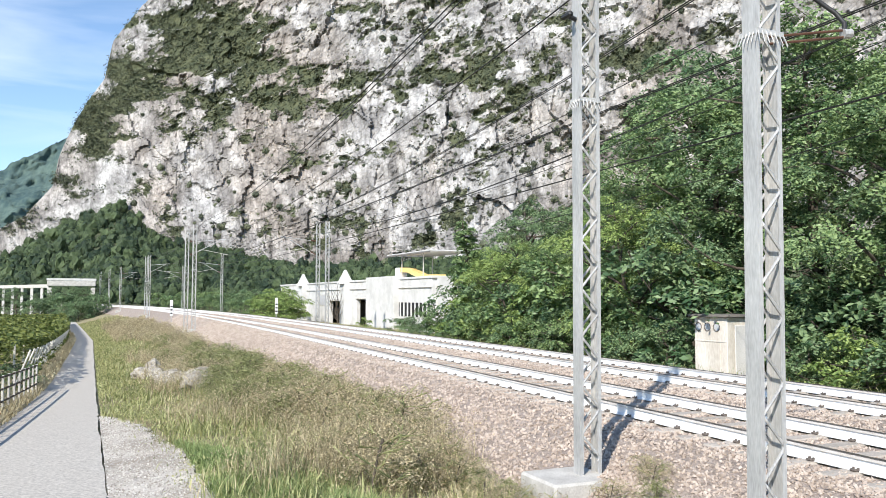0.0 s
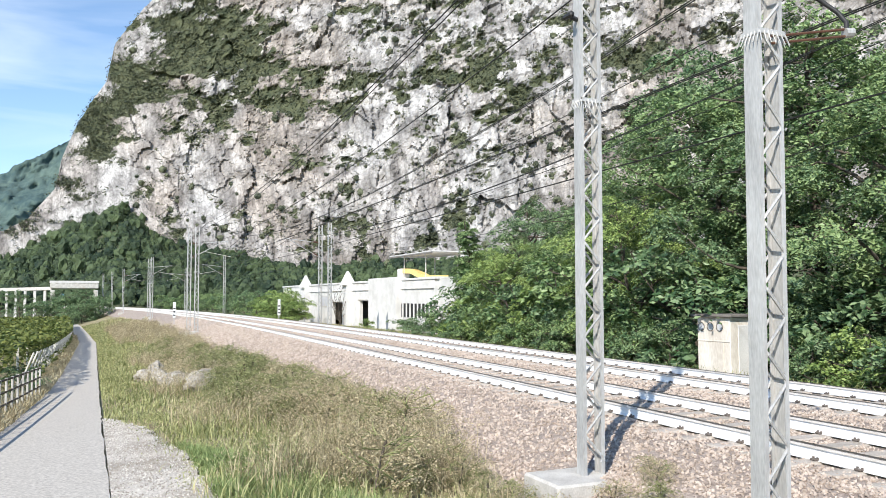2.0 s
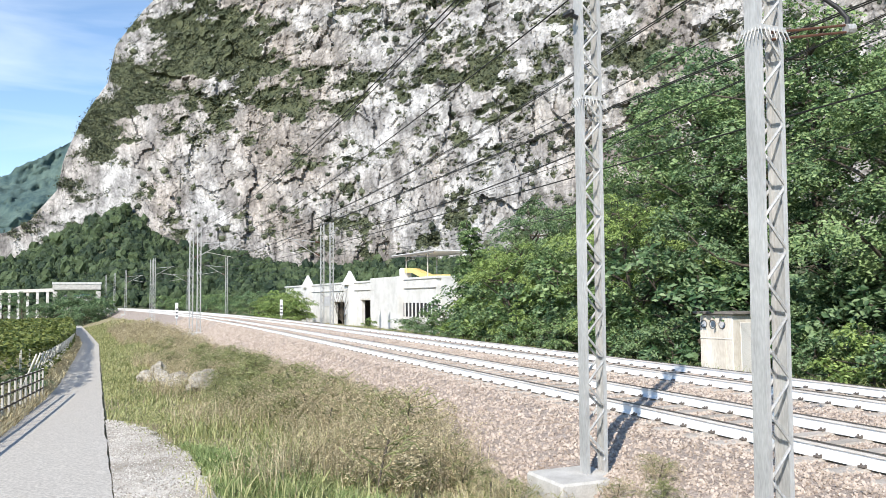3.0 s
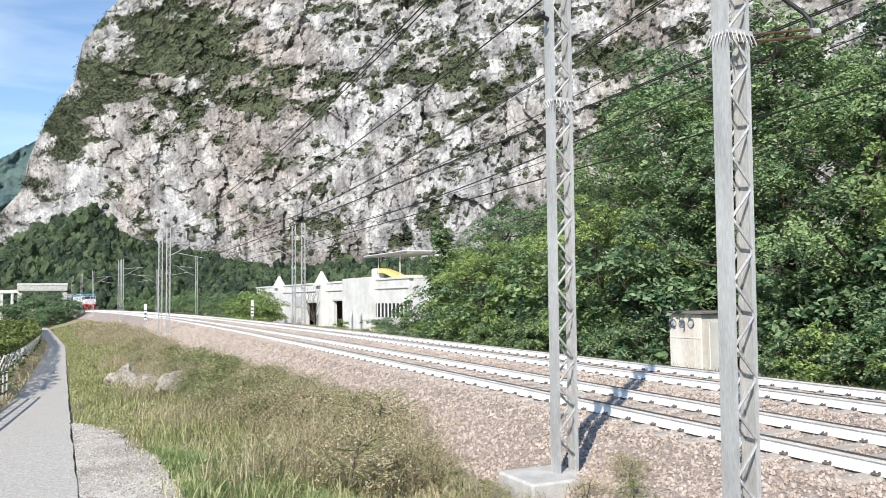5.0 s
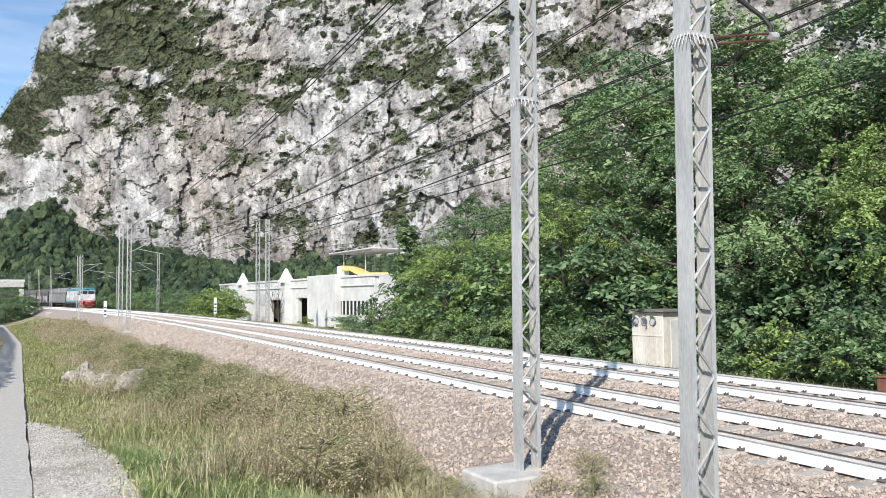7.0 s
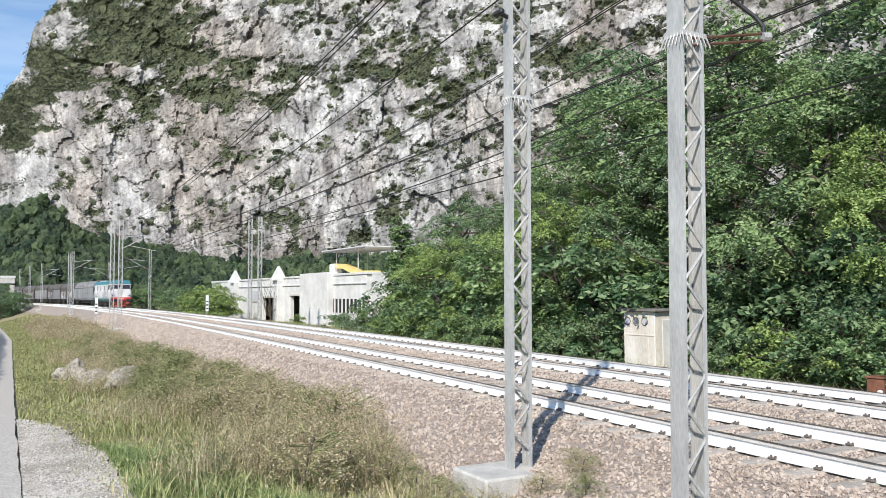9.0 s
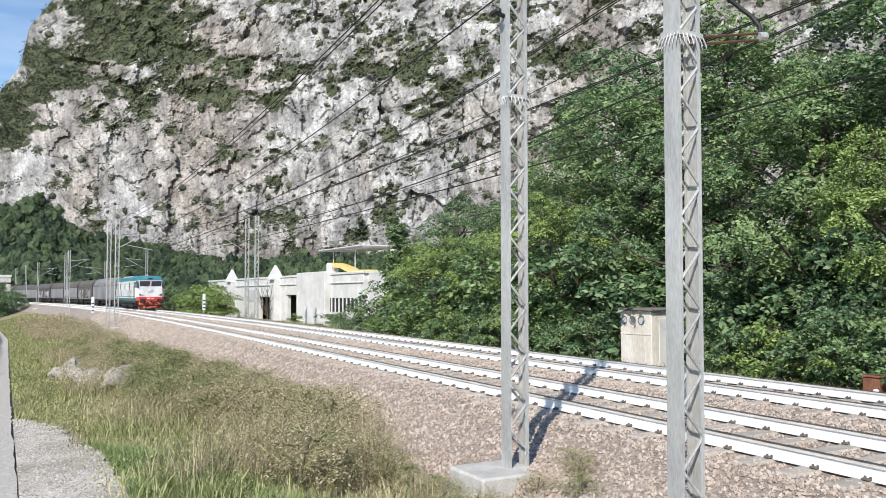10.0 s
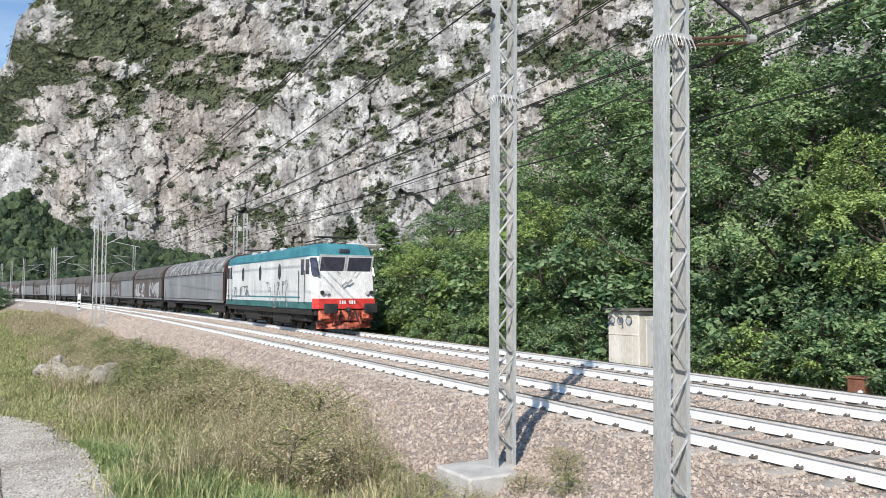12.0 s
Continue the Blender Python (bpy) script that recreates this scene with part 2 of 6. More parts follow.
    rock = mixed(0.5, rock, crack, "MULTIPLY")
    vf = n.new("ShaderNodeTexVoronoi")
    vf.feature = "DISTANCE_TO_EDGE"
    vf.inputs["Scale"].default_value = 0.62
    l.new(warp.outputs[0], vf.inputs["Vector"])
    rock = mixed(0.35, rock, ramp_of(vf.outputs[0], 0.0, 0.08, (0.5, 0.49, 0.48), (1.04, 1.04, 1.04)), "MULTIPLY")
    green = ramp_of(noise_at(0.25, 6, 0.3), 0.35, 0.65, (0.05, 0.062, 0.038), (0.12, 0.13, 0.075))
    at = n.new("ShaderNodeAttribute")
    at.attribute_name = "cover"
    sh = n.new("ShaderNodeMath")
    sh.operation = "MULTIPLY_ADD"
    sh.inputs[1].default_value = 0.35
    l.new(noise_at(0.45, 5, 0.4), sh.inputs[0])
    l.new(at.outputs["Fac"], sh.inputs[2])
    fac = ramp_of(sh.outputs[0], 0.69, 0.77, (0, 0, 0), (1, 1, 1))
    l.new(mixed(fac, rock, green), p.inputs["Base Color"])
    p.inputs["Roughness"].default_value = 0.95
    p.inputs["Specular IOR Level"].default_value = 0.15
    hsum = n.new("ShaderNodeMath")
    hsum.operation = "MULTIPLY_ADD"
    hsum.inputs[1].default_value = 0.35
    l.new(fine, hsum.inputs[0])
    l.new(mid, hsum.inputs[2])
    bu = n.new("ShaderNodeBump")
    bu.inputs["Strength"].default_value, bu.inputs["Distance"].default_value = 0.5, 0.8
    l.new(hsum.outputs[0], bu.inputs["Height"])
    l.new(bu.outputs[0], p.inputs["Normal"])
    return m


M_CLIFF = cliff_material()

# ---- tools ----


def link_mesh(name, me, parent=None, label="", kind=""):
    ob = new(name, me)
    if parent is not None:
        ob.parent = parent
    return tagged(ob, label=label, kind=kind)


def part(name, bm, material, parent, label=""):
    """One mesh object under a thing or part."""
    me = bpy.data.meshes.new(name)
    bm.to_mesh(me)
    bm.free()
    me.materials.append(material)
    return link_mesh(name, me, parent, label)


def thing(name, label, category, group="", kind=""):
    return tagged(new(name), label, category, group, kind)


def np_mesh(name, verts, faces, material, smooth=False):
    """Mesh from arrays: verts (n,3), faces (m,k)."""
    me = bpy.data.meshes.new(name)
    verts, faces = np.asarray(verts, np.float32), np.asarray(faces, np.int32)
    m, k = faces.shape
    me.vertices.add(len(verts))
    me.vertices.foreach_set("co", verts.ravel())
    me.loops.add(m * k)
    me.loops.foreach_set("vertex_index", faces.ravel())
    me.polygons.add(m)
    me.polygons.foreach_set("loop_start", np.arange(0, m * k, k, dtype=np.int32))
    me.polygons.foreach_set("use_smooth", np.full(m, smooth))
    me.update(calc_edges=True)
    me.materials.append(material)
    return me


def box(bm, c, s, bevel=0.0, m=None):
    """Adds a box of centre c and size s to bm, edges bevelled."""
    r = bmesh.ops.create_cube(bm, size=1.0)
    bmesh.ops.scale(bm, vec=s, verts=r["verts"])
    if bevel:
        es = list({e for v in r["verts"] for e in v.link_edges})
        r = bmesh.ops.bevel(bm, geom=es, offset=bevel, segments=1, affect="EDGES")
    vs = r["verts"]
    if m is not None:
        bmesh.ops.transform(bm, matrix=m, verts=vs)
    bmesh.ops.translate(bm, vec=c, verts=vs)
    return vs


def rod(bm, a, b, r, r2=None, seg=8):
    """Adds a round bar from a to b."""
    a, b = Vector(a), Vector(b)
    q = (b - a).to_track_quat("Z", "Y").to_matrix().to_4x4()
    o = bmesh.ops.create_cone(bm, cap_ends=True, segments=seg, radius1=r, radius2=r if r2 is None else r2, depth=(b - a).length)
    bmesh.ops.transform(bm, matrix=Matrix.Translation((a + b) / 2) @ q, verts=o["verts"])
    return o["verts"]


def one(build, *args, **kw):
    bm = bmesh.new()
    build(bm, *args, **kw)
    return bm


def tube_np(pts, r, seg=5):
    """Arrays of a thin tube along pts."""
    pts = np.asarray(pts, float)
    d = np.gradient(pts, axis=0)
    d /= np.linalg.norm(d, axis=1)[:, None]
    side = np.cross(d, (0, 0, 1.0))
    side /= np.linalg.norm(side, axis=1)[:, None] + 1e-9
    up = np.cross(side, d)
    a = np.linspace(0, 2 * np.pi, seg, endpoint=False)
    v = pts[:, None] + r * (np.cos(a)[None, :, None] * side[:, None] + np.sin(a)[None, :, None] * up[:, None])
    n = len(pts)
    f = [(i * seg + j, i * seg + (j + 1) % seg, (i + 1) * seg + (j + 1) % seg, (i + 1) * seg + j) for i in range(n - 1) for j in range(seg)]
    return v.reshape(-1, 3), np.array(f)


def smooth01(x, a, b):
    t = np.clip((np.asarray(x, float) - a) / (b - a), 0, 1)
    return t * t * (3 - 2 * t)


LAT = np.random.default_rng(5).random((64, 64, 64)).astype(np.float32)


def vnoise(p):
    """Smooth value noise, 0..1, of points (n,3)."""
    p = np.asarray(p, float)
    i = np.floor(p).astype(int)
    f = p - i
    f = f * f * (3 - 2 * f)
    out = 0
    for dx in (0, 1):
        for dy in (0, 1):
            for dz in (0, 1):
                w = (f[:, 0] if dx else 1 - f[:, 0]) * (f[:, 1] if dy else 1 - f[:, 1]) * (f[:, 2] if dz else 1 - f[:, 2])
                out = out + w * LAT[(i[:, 0] + dx) % 64, (i[:, 1] + dy) % 64, (i[:, 2] + dz) % 64]
    return out


def fnoise(p, octaves=5, gain=0.5):
    s, a, tot = 0, 1.0, 0
    for o in range(octaves):
        s = s + a * vnoise(np.asarray(p) * 2 ** o + 13.7 * o)
        tot += a
        a *= gain
    return s / tot


def leaves_np(pos, size, rng, flat=0.5, aspect=0.5, droop=0.0, facing=None):
    """One folded rhombic leaf (a quad) at each position, its face turned roughly to facing."""
    n = len(pos)
    d = rng.normal(size=(n, 3))
    d[:, 2] = d[:, 2] * (1 - flat) - droop
    d /= np.linalg.norm(d, axis=1)[:, None] + 1e-9
    u = rng.normal(size=(n, 3)) * (1 - flat) + (np.array([0, 0, 1.0]) if facing is None else facing)
    s = np.cross(d, u)
    s /= np.linalg.norm(s, axis=1)[:, None] + 1e-9
    size = np.broadcast_to(size, (n,))[:, None] * rng.uniform(0.6, 1.3, (n, 1))
    up = np.cross(s, d)
    a = pos - d * size * 0.5
    c = pos + d * size * 0.5
    b = pos + s * size * aspect * 0.5 + up * size * 0.08
    e = pos - s * size * aspect * 0.5 + up * size * 0.08
    v = np.stack([a, b, c, e], 1).reshape(-1, 3)
    return v, np.arange(4 * n).reshape(n, 4)


def join_np(items):
    vs, fs, o = [], [], 0
    for v, f in items:
        vs.append(v)
        fs.append(f + o)
        o += len(v)
    return np.concatenate(vs), np.concatenate(fs)


# ---- alignment of the line, the path and the ground ----
BEND = (0.791, -2.905, -0.587, 7.663, 7.529)
CLOSE_SLOPE = 0.0755


def near_rail_x(y):
    """Centre of the rail nearest the path, rails' top at z = 0; a gentle reverse curve."""
    y = np.asarray(y, float)
    a = np.polyval(BEND, np.clip(y, 5, 130) / 100) + CLOSE_SLOPE * np.minimum(y - 5, 0)
    d = np.maximum(y - 130, 0)
    return a - 0.0165 * d - d * d / 1700


GAUGE = 1.5
RAILS = (0.0, GAUGE, 3.8, 3.8 + GAUGE)


def path_z(y):
    return 1.74 - 1.7 - 3.0 * (1 - np.exp(-np.maximum(y, -30) / 45))


def path_right(y):
    y = np.asarray(y, float)
    return 0.2 + 0.029 * np.minimum(y, 84) - 0.0001 * np.maximum(y - 84, 0) ** 2


def path_left(y):
    return path_right(y) - 1.62 - 0.5 * (1 - smooth01(y, 8, 34))


def lay_w(y):
    """Width of the gravel lay-by beside the lane."""
    return np.interp(y, (-3, 9, 13, 16.8, 19, 20.3), (1.0, 1.1, 1.23, 0.87, 0.45, 0.05))


def toe(y):
    """Foot of the ballast slope: x and z."""
    return near_rail_x(y) - 2.9 - 0.5 * smooth01(y, 12, 45), -0.82 - 0.55 * smooth01(y, 8, 42)


def ground_z(x, y):
    x, y = np.asarray(x, float), np.asarray(y, float)
    pz, px = path_z(y), path_right(y)
    tx, tz = toe(y)
    k = np.clip((x - px) / np.maximum(tx - px, 0.3), 0, 1)
    bank = pz + (tz - pz) * k ** 1.15
    bank = bank + 0.16 * (vnoise(np.stack([x * 0.8, y * 0.8, x * 0], -1).reshape(-1, 3)).reshape(x.shape) - 0.4) * smooth01(k, 0.05, 0.3)
    sx = near_rail_x(y) - 0.85
    slope = tz + (-0.2 - tz) * np.clip((x - tx) / (sx - tx), 0, 1)
    z = np.where(x < tx, bank, slope)
    fx = near_rail_x(y) + RAILS[3] + 0.85
    z = np.where(x > fx, -0.2 - 0.55 * smooth01(x - fx, 0.0, 1.6) - 0.4 * smooth01(x - fx, 2, 14), z)
    left = path_left(y)
    z = np.where(x < left, pz - 0.25 * smooth01(left - x, 0.2, 3.0), z)
    return z


# ---- ground ----


def grid_mesh(name, xs, ys, zf, material):
    gx, gy = np.meshgrid(xs, ys)
    v = np.stack([gx, gy, zf(gx, gy)], -1).reshape(-1, 3)
    nx, ny = len(xs), len(ys)
    i = (np.arange(ny - 1)[:, None] * nx + np.arange(nx - 1)[None]).ravel()
    return np_mesh(name, v, np.stack([i, i + 1, i + 1 + nx, i + nx], 1), material, True)


def strip_mesh(name, ys, left, right, zf, material, n=5, lift=0.0, thick=0.0):
    """A band of ground between two edges along the line."""
    k = np.linspace(0, 1, n)
    x = left(ys)[:, None] + (right(ys) - left(ys))[:, None] * k
    yy = np.repeat(ys[:, None], n, 1)
    z = zf(x, yy) + lift
    v = np.stack([x, yy, z], -1)
    if thick:
        v = np.concatenate([v[:, :1] - [0, 0, thick], v, v[:, -1:] - [0, 0, thick]], 1)
        n += 2
    i = (np.arange(len(ys) - 1)[:, None] * n + np.arange(n - 1)[None]).ravel()
    return np_mesh(name, v.reshape(-1, 3), np.stack([i, i + 1, i + 1 + n, i + n], 1), material, not thick)


gxs = np.unique(np.concatenate([np.linspace(-2500, -60, 14), np.linspace(-60, -4, 20), np.linspace(-4, 22, 105), np.linspace(22, 60, 20), np.linspace(60, 900, 12)]))
gys = np.unique(np.concatenate([np.linspace(-900, -20, 12), np.linspace(-20, 60, 110), np.linspace(60, 260, 70), np.linspace(260, 3000, 20)]))
tagged(new("ground", grid_mesh("ground", gxs, gys, lambda x, y: ground_z(x, y) - 0.05, M_SOIL)), "dry grassy earth of the valley floor", "ground", kind="structure")

pys = np.concatenate([np.linspace(-12, 60, 145), np.linspace(61, 170, 60)])
wob = lambda y, s: 0.05 * (vnoise(np.stack([y * 1.7 + s, y * 0, y * 0], -1)) - 0.5)
tagged(new("path", strip_mesh("path", pys, lambda y: path_left(y) + wob(y, 3), lambda y: path_right(y) + wob(y, 9),
       lambda x, y: path_z(y), M_ASPHALT, 9, 0.01, 0.12)), "narrow grey asphalt lane beside the railway", "path", kind="structure")
vys = np.linspace(-3, 20.2, 90)
tagged(new("gravel_lay_by", strip_mesh("gravel_lay_by", vys, lambda y: path_right(y) + 0.03 + 0 * y,
       lambda y: path_right(y) + lay_w(y) + 7 * wob(y * 1.3, 5),
       lambda x, y: ground_z(x, y), M_GRAVEL, 9, 0.0)), "pale gravel lay-by at the lane's edge", "gravel", kind="structure")
bys = np.concatenate([np.linspace(-25, 60, 240), np.linspace(60.5, 420, 240)])
bed = tagged(new("ballast_bed", strip_mesh("ballast_bed", bys, lambda y: toe(y)[0] - 0.1, lambda y: near_rail_x(y) + RAILS[3] + 1.9, ground_z, M_BALLAST, 34, 0.0)),
             "pinkish-grey crushed stone ballast embankment", "ballast", kind="structure")

# ---- tracks ----


def sweep(name, profile, ys, off, material):
    """Sweeps a closed (x, z) profile along the line at a lateral offset."""
    pr = np.array(profile)
    x = near_rail_x(ys) + off
    v = np.stack([x[:, None] + pr[None, :, 0], np.repeat(ys[:, None], len(pr), 1), np.repeat(pr[None, :, 1], len(ys), 0)], -1)
    k = len(pr)
    f = [(i * k + j, i * k + (j + 1) % k, (i + 1) * k + (j + 1) % k, (i + 1) * k + j) for i in range(len(ys) - 1) for j in range(k)]
    return np_mesh(name, v.reshape(-1, 3), f, material)


WEB = [(-0.075, -0.172), (0.075, -0.172), (0.075, -0.16), (0.012, -0.142), (0.012, -0.046), (-0.012, -0.046), (-0.012, -0.142), (-0.075, -0.16)]
HEAD = [(-0.012, -0.05), (0.012, -0.05), (0.036, -0.038), (0.036, -0.006), (0.03, -0.001), (-0.03, -0.001), (-0.036, -0.006), (-0.036, -0.038)]
TOP = [(-0.037, -0.008), (0.037, -0.008), (0.03, 0.002), (-0.03, 0.002)]
rys = np.concatenate([np.linspace(-30, 60, 120), np.linspace(61, 460, 200)])


def sleeper_bm(bm):
    box(bm, (0, 0, -0.27), (2.5, 0.26, 0.19), 0.02)
    for sx in (-1, 1):
        box(bm, (sx * 0.75, 0, -0.178), (0.34, 0.2, 0.02), 0)


def clip_bm(bm):
    """Rail fastening: plate, bolt and bent clip."""
    box(bm, (0, 0, -0.15), (0.06, 0.09, 0.026), 0.008)
    rod(bm, (0.02, 0.03, -0.15), (0.02, 0.03, -0.122), 0.015, seg=6)
    rod(bm, (0.02, -0.03, -0.15), (0.02, -0.03, -0.125), 0.015, seg=6)


tracks = []
me_sl = bpy.data.meshes.new("sleeper")
b_ = one(sleeper_bm)
b_.to_mesh(me_sl)
b_.free()
me_sl.materials.append(M_SLEEPER)
sl_v = np.array([v.co for v in me_sl.vertices])
me_cl = bpy.data.meshes.new("rail_clip")
b_ = one(clip_bm)
b_.to_mesh(me_cl)
b_.free()
me_cl.materials.append(M_CLIP)
for ti_, off in enumerate((0.0, 3.8)):
    tr = thing("railway_track", "railway track with white-painted rails on concrete sleepers", "track", "two parallel tracks", "structure")
    tracks.append((tr, off))
    for r in (0.0, GAUGE):
        web = link_mesh("rail", sweep("rail", WEB, rys, off + r, M_RAIL_WHITE), tr, "white-painted rail web and foot")
        link_mesh("rail_head", sweep("rail_head", HEAD, rys, off + r, M_RAIL_HEAD), web, "pale dusty rail head")
        link_mesh("running_surface", sweep("running_surface", TOP, rys, off + r, M_RAIL_TOP), web, "dark worn running surface")

# ---- cliff and wooded foot of the mountain ----
SIL_B = (-40, -12, -3.8, -2.5, -0.9, -0.6, 0.3, 1.2, 2.05, 2.52, 4.71, 8, 14, 30, 80)
SIL_E = (2.4, 3.0, 4.45, 5.3, 7.5, 9.4, 11.6, 13.4, 14.69, 17.13, 20.12, 25, 31, 36, 40)
HILL_B = (-40, -12, -3.81, -1.91, 0.04, 3.15, 4.43, 6.48, 10.3, 13.87, 16.7, 26.67, 43, 80)
HILL_E = (1.2, 1.4, 2.2, 3.1, 4.6, 5.8, 4.9, 3.5, 3.0, 2.0, 2.0, 2.4, 4.0, 6.0)


def cliff_dist(b):
    return np.interp(b, (-40, 0, 8, 15, 30, 45, 62, 80), (500, 488, 425, 370, 300, 262, 240, 225))


GREEN_BLOBS = ((6, 18.5, 2.6, 3.0, 0.55), (10, 18.5, 3.0, 2.5, 0.5), (9, 15.5, 3.2, 1.6, 0.34), (5, 14.5, 1.6, 2.0, 0.4), (13, 16.2, 3, 1.0, 0.5), (16.5, 14.0, 4.2, 1.0, 0.5), (21.5, 13.6, 2.6, 1.0, 0.36), (10.5, 13.6, 3.0, 0.8, 0.14), (19.5, 16.6, 1.2, 1.6, 0.3), (11, 12.4, 2.2, 0.9, 0.25), (3.0, 15.0, 1.2, 2.6, 0.5), (1.0, 12.0, 1.0, 1.5, 0.5), (24.5, 9.5, 4, 1.2, 0.14), (14, 5.8, 4, 1.0, 0.16), (21, 6.0, 4, 1.5, 0.16),
               (1.6, 11.5, 1.0, 2.0, 0.35), (-4, 7, 2.6, 2.0, 0.5), (22.5, 19.5, 3.5, 1.0, 0.25), (27.5, 16.2, 2.6, 1.9, 0.33), (33, 18.5, 3.0, 1.5, 0.25), (38, 19, 3, 2.0, 0.35), (42, 14, 5, 5, 0.25),
               (31, 13.5, 4.0, 4.0, 0.2), (12, 8, 4, 2, -0.08), (8, 10.5, 2.6, 1.6, -0.1), (20, 11, 4, 2, -0.1), (15, 19.5, 1.6, 2.0, -0.2))


def green_cover(b, e):
    g = 0.25 + 0 * b
    for cb, ce, rb, re, w in GREEN_BLOBS:
        g = g + 0.88 * w * np.exp(-((b - cb) / rb) ** 2 - ((e - ce) / re) ** 2)
    return g


def mountain_point(b, e):
    """Undisturbed rock face at bearing b and elevation e (degrees) from the standing point: it leans back as it rises."""
    d = cliff_dist(b)
    hz = d * np.tan(np.radians(np.interp(b, HILL_B, HILL_E)))
    t = np.tan(np.radians(e))
    dist = (d - 0.5 * hz) / (1 - 0.5 * t)
    return dist, 1.74 + dist * t


def facets(p, size, salt):
    """Broken rock faces: every cell of an irregular net has its own depth and tilt."""
    q = p[:, :2] / size
    i = np.floor(q).astype(int)
    best = np.full(len(q), 9.0)
    out = np.zeros(len(q))
    for dx in (-1, 0, 1):
        for dy in (-1, 0, 1):
            cx, cy = i[:, 0] + dx, i[:, 1] + dy
            jx = LAT[cx % 64, cy % 64, (7 * salt) % 64]
            jy = LAT[cx % 64, cy % 64, (7 * salt + 1) % 64]
            rx, ry = q[:, 0] - cx - jx, q[:, 1] - cy - jy
            d = rx * rx + ry * ry
            gx, gy, g0 = (LAT[cx % 64, cy % 64, (7 * salt + k) % 64] - 0.5 for k in (2, 3, 4))
            near = d < best
            out = np.where(near, g0 + 1.5 * (gx * rx + gy * ry), out)
            best = np.minimum(best, d)
    return out


def build_mountain():
    nb, ns, nc = 700, 26, 280
    b = np.concatenate([np.linspace(-40, -6, 30), np.linspace(-5.9, 62, nb - 42), np.linspace(63, 80, 12)])
    b = b[:, None]
    hill = np.interp(b, HILL_B, HILL_E)
    top = np.interp(b, SIL_B, SIL_E)
    k = np.linspace(0, 1, nc)[None]
    e = hill + (top - hill) * k
    dist, z = mountain_point(b, e)
    bb = np.repeat(b, nc, 1)
    ang = np.radians(bb)
    p = np.stack([dist * np.sin(ang), dist * np.cos(ang), z], -1)
    q = p.reshape(-1, 3)
    # metres along the face and up it
    arc = np.concatenate([[0], np.cumsum(np.radians(np.diff(b[:, 0])) * 0.5 * (cliff_dist(b[1:, 0]) + cliff_dist(b[:-1, 0])))])
    skin = np.stack([np.repeat(arc[:, None], nc, 1), z * 1.12, 0 * z], -1).reshape(-1, 3)
    cover = green_cover(bb, e).reshape(-1) + 2.3 * (fnoise(skin / [12, 10, 1] + 31, 5, 0.75) - 0.5)
    big = fnoise(skin / 55 + 3, 3) - 0.5
    warp = np.stack([fnoise(skin / 9 + 40, 4, 0.6), fnoise(skin / 9 + 60, 4, 0.6), 0 * skin[:, 0]], -1) - 0.5
    amp = ((dist / 220) ** 0.6 * (0.16 + 0.84 * smooth01(bb, 2, 10))).reshape(-1)

    def creased(q, octaves=4):
        return np.abs(2 * fnoise(q, octaves, 0.55) - 1)

    # buttresses and gullies, then broken blocks of three sizes, taller than wide
    shift = amp * (13 * big + 8.5 * creased(skin / [24, 52, 1] + warp * 0.6 + 5) + 2.0 * creased(skin / [7, 15, 1] + warp * 0.6 + 17)
                   + 3.4 * facets(skin / [1, 1.7, 1] + warp * 9, 15, 1) + 1.9 * facets(skin / [1, 1.9, 1] + warp * 5, 5.5, 3) + 0.55 * facets(skin / [1, 1.5, 1] + warp * 3, 2.0, 5)
                   + 0.35 * (fnoise(skin / 1.5 + 9, 3, 0.6) - 0.5) - 5)
    shift = shift + amp * 5 * np.clip(cover - 0.45, 0, 0.4)
    edge = np.repeat(smooth01(1 - k, 0.0, 0.04), len(b), 0).reshape(-1)
    shift = shift * (0.35 + 0.65 * edge)
    hd = np.stack([np.sin(ang), np.cos(ang), 0.15 * np.ones_like(ang)], -1).reshape(-1, 3)
    q = q + hd * shift[:, None]
    jag = (fnoise(np.stack([bb.reshape(-1) * 1.3, 0 * cover, 0 * cover], -1), 4) - 0.5) * 14 * amp
    q[:, 2] += jag * (1 - edge)
    rock = q.reshape(len(b), nc, 3)
    s = np.linspace(0, 1, ns)[None]
    d0 = cliff_dist(b) * 0.5
    d1 = np.hypot(rock[:, :1, 0], rock[:, :1, 1])
    dd = d0 + (d1 - d0) * s
    zz = -3.0 + (rock[:, :1, 2] + 3.0) * s ** 1.25
    an = np.radians(np.repeat(b, ns, 1))
    skirt = np.stack([dd * np.sin(an), dd * np.cos(an), zz], -1)
    back = []
    for j in range(1, 6):
        r = rock[:, -1].copy()
        f = 1 + 0.12 * j
        back.append(np.stack([r[:, 0] * f, r[:, 1] * f, r[:, 2] * (1 + 0.04 * j - 0.02 * j * j)], -1))
    allp = np.concatenate([skirt[:, :-1], rock] + [x[:, None] for x in back], 1)
    cov = np.concatenate([np.full((len(b), ns - 1), 1.0), cover.reshape(len(b), nc), np.full((len(b), 5), 0.8)], 1)
    n = allp.shape[1]
    i = (np.arange(len(b) - 1)[:, None] * n + np.arange(n - 1)[None]).ravel()
    me = np_mesh("mountain", allp.reshape(-1, 3), np.stack([i, i + n, i + n + 1, i + 1], 1), M_CLIFF, False)
    at = me.attributes.new("cover", "FLOAT", "POINT")
    at.data.foreach_set("value", cov.astype(np.float32).ravel())
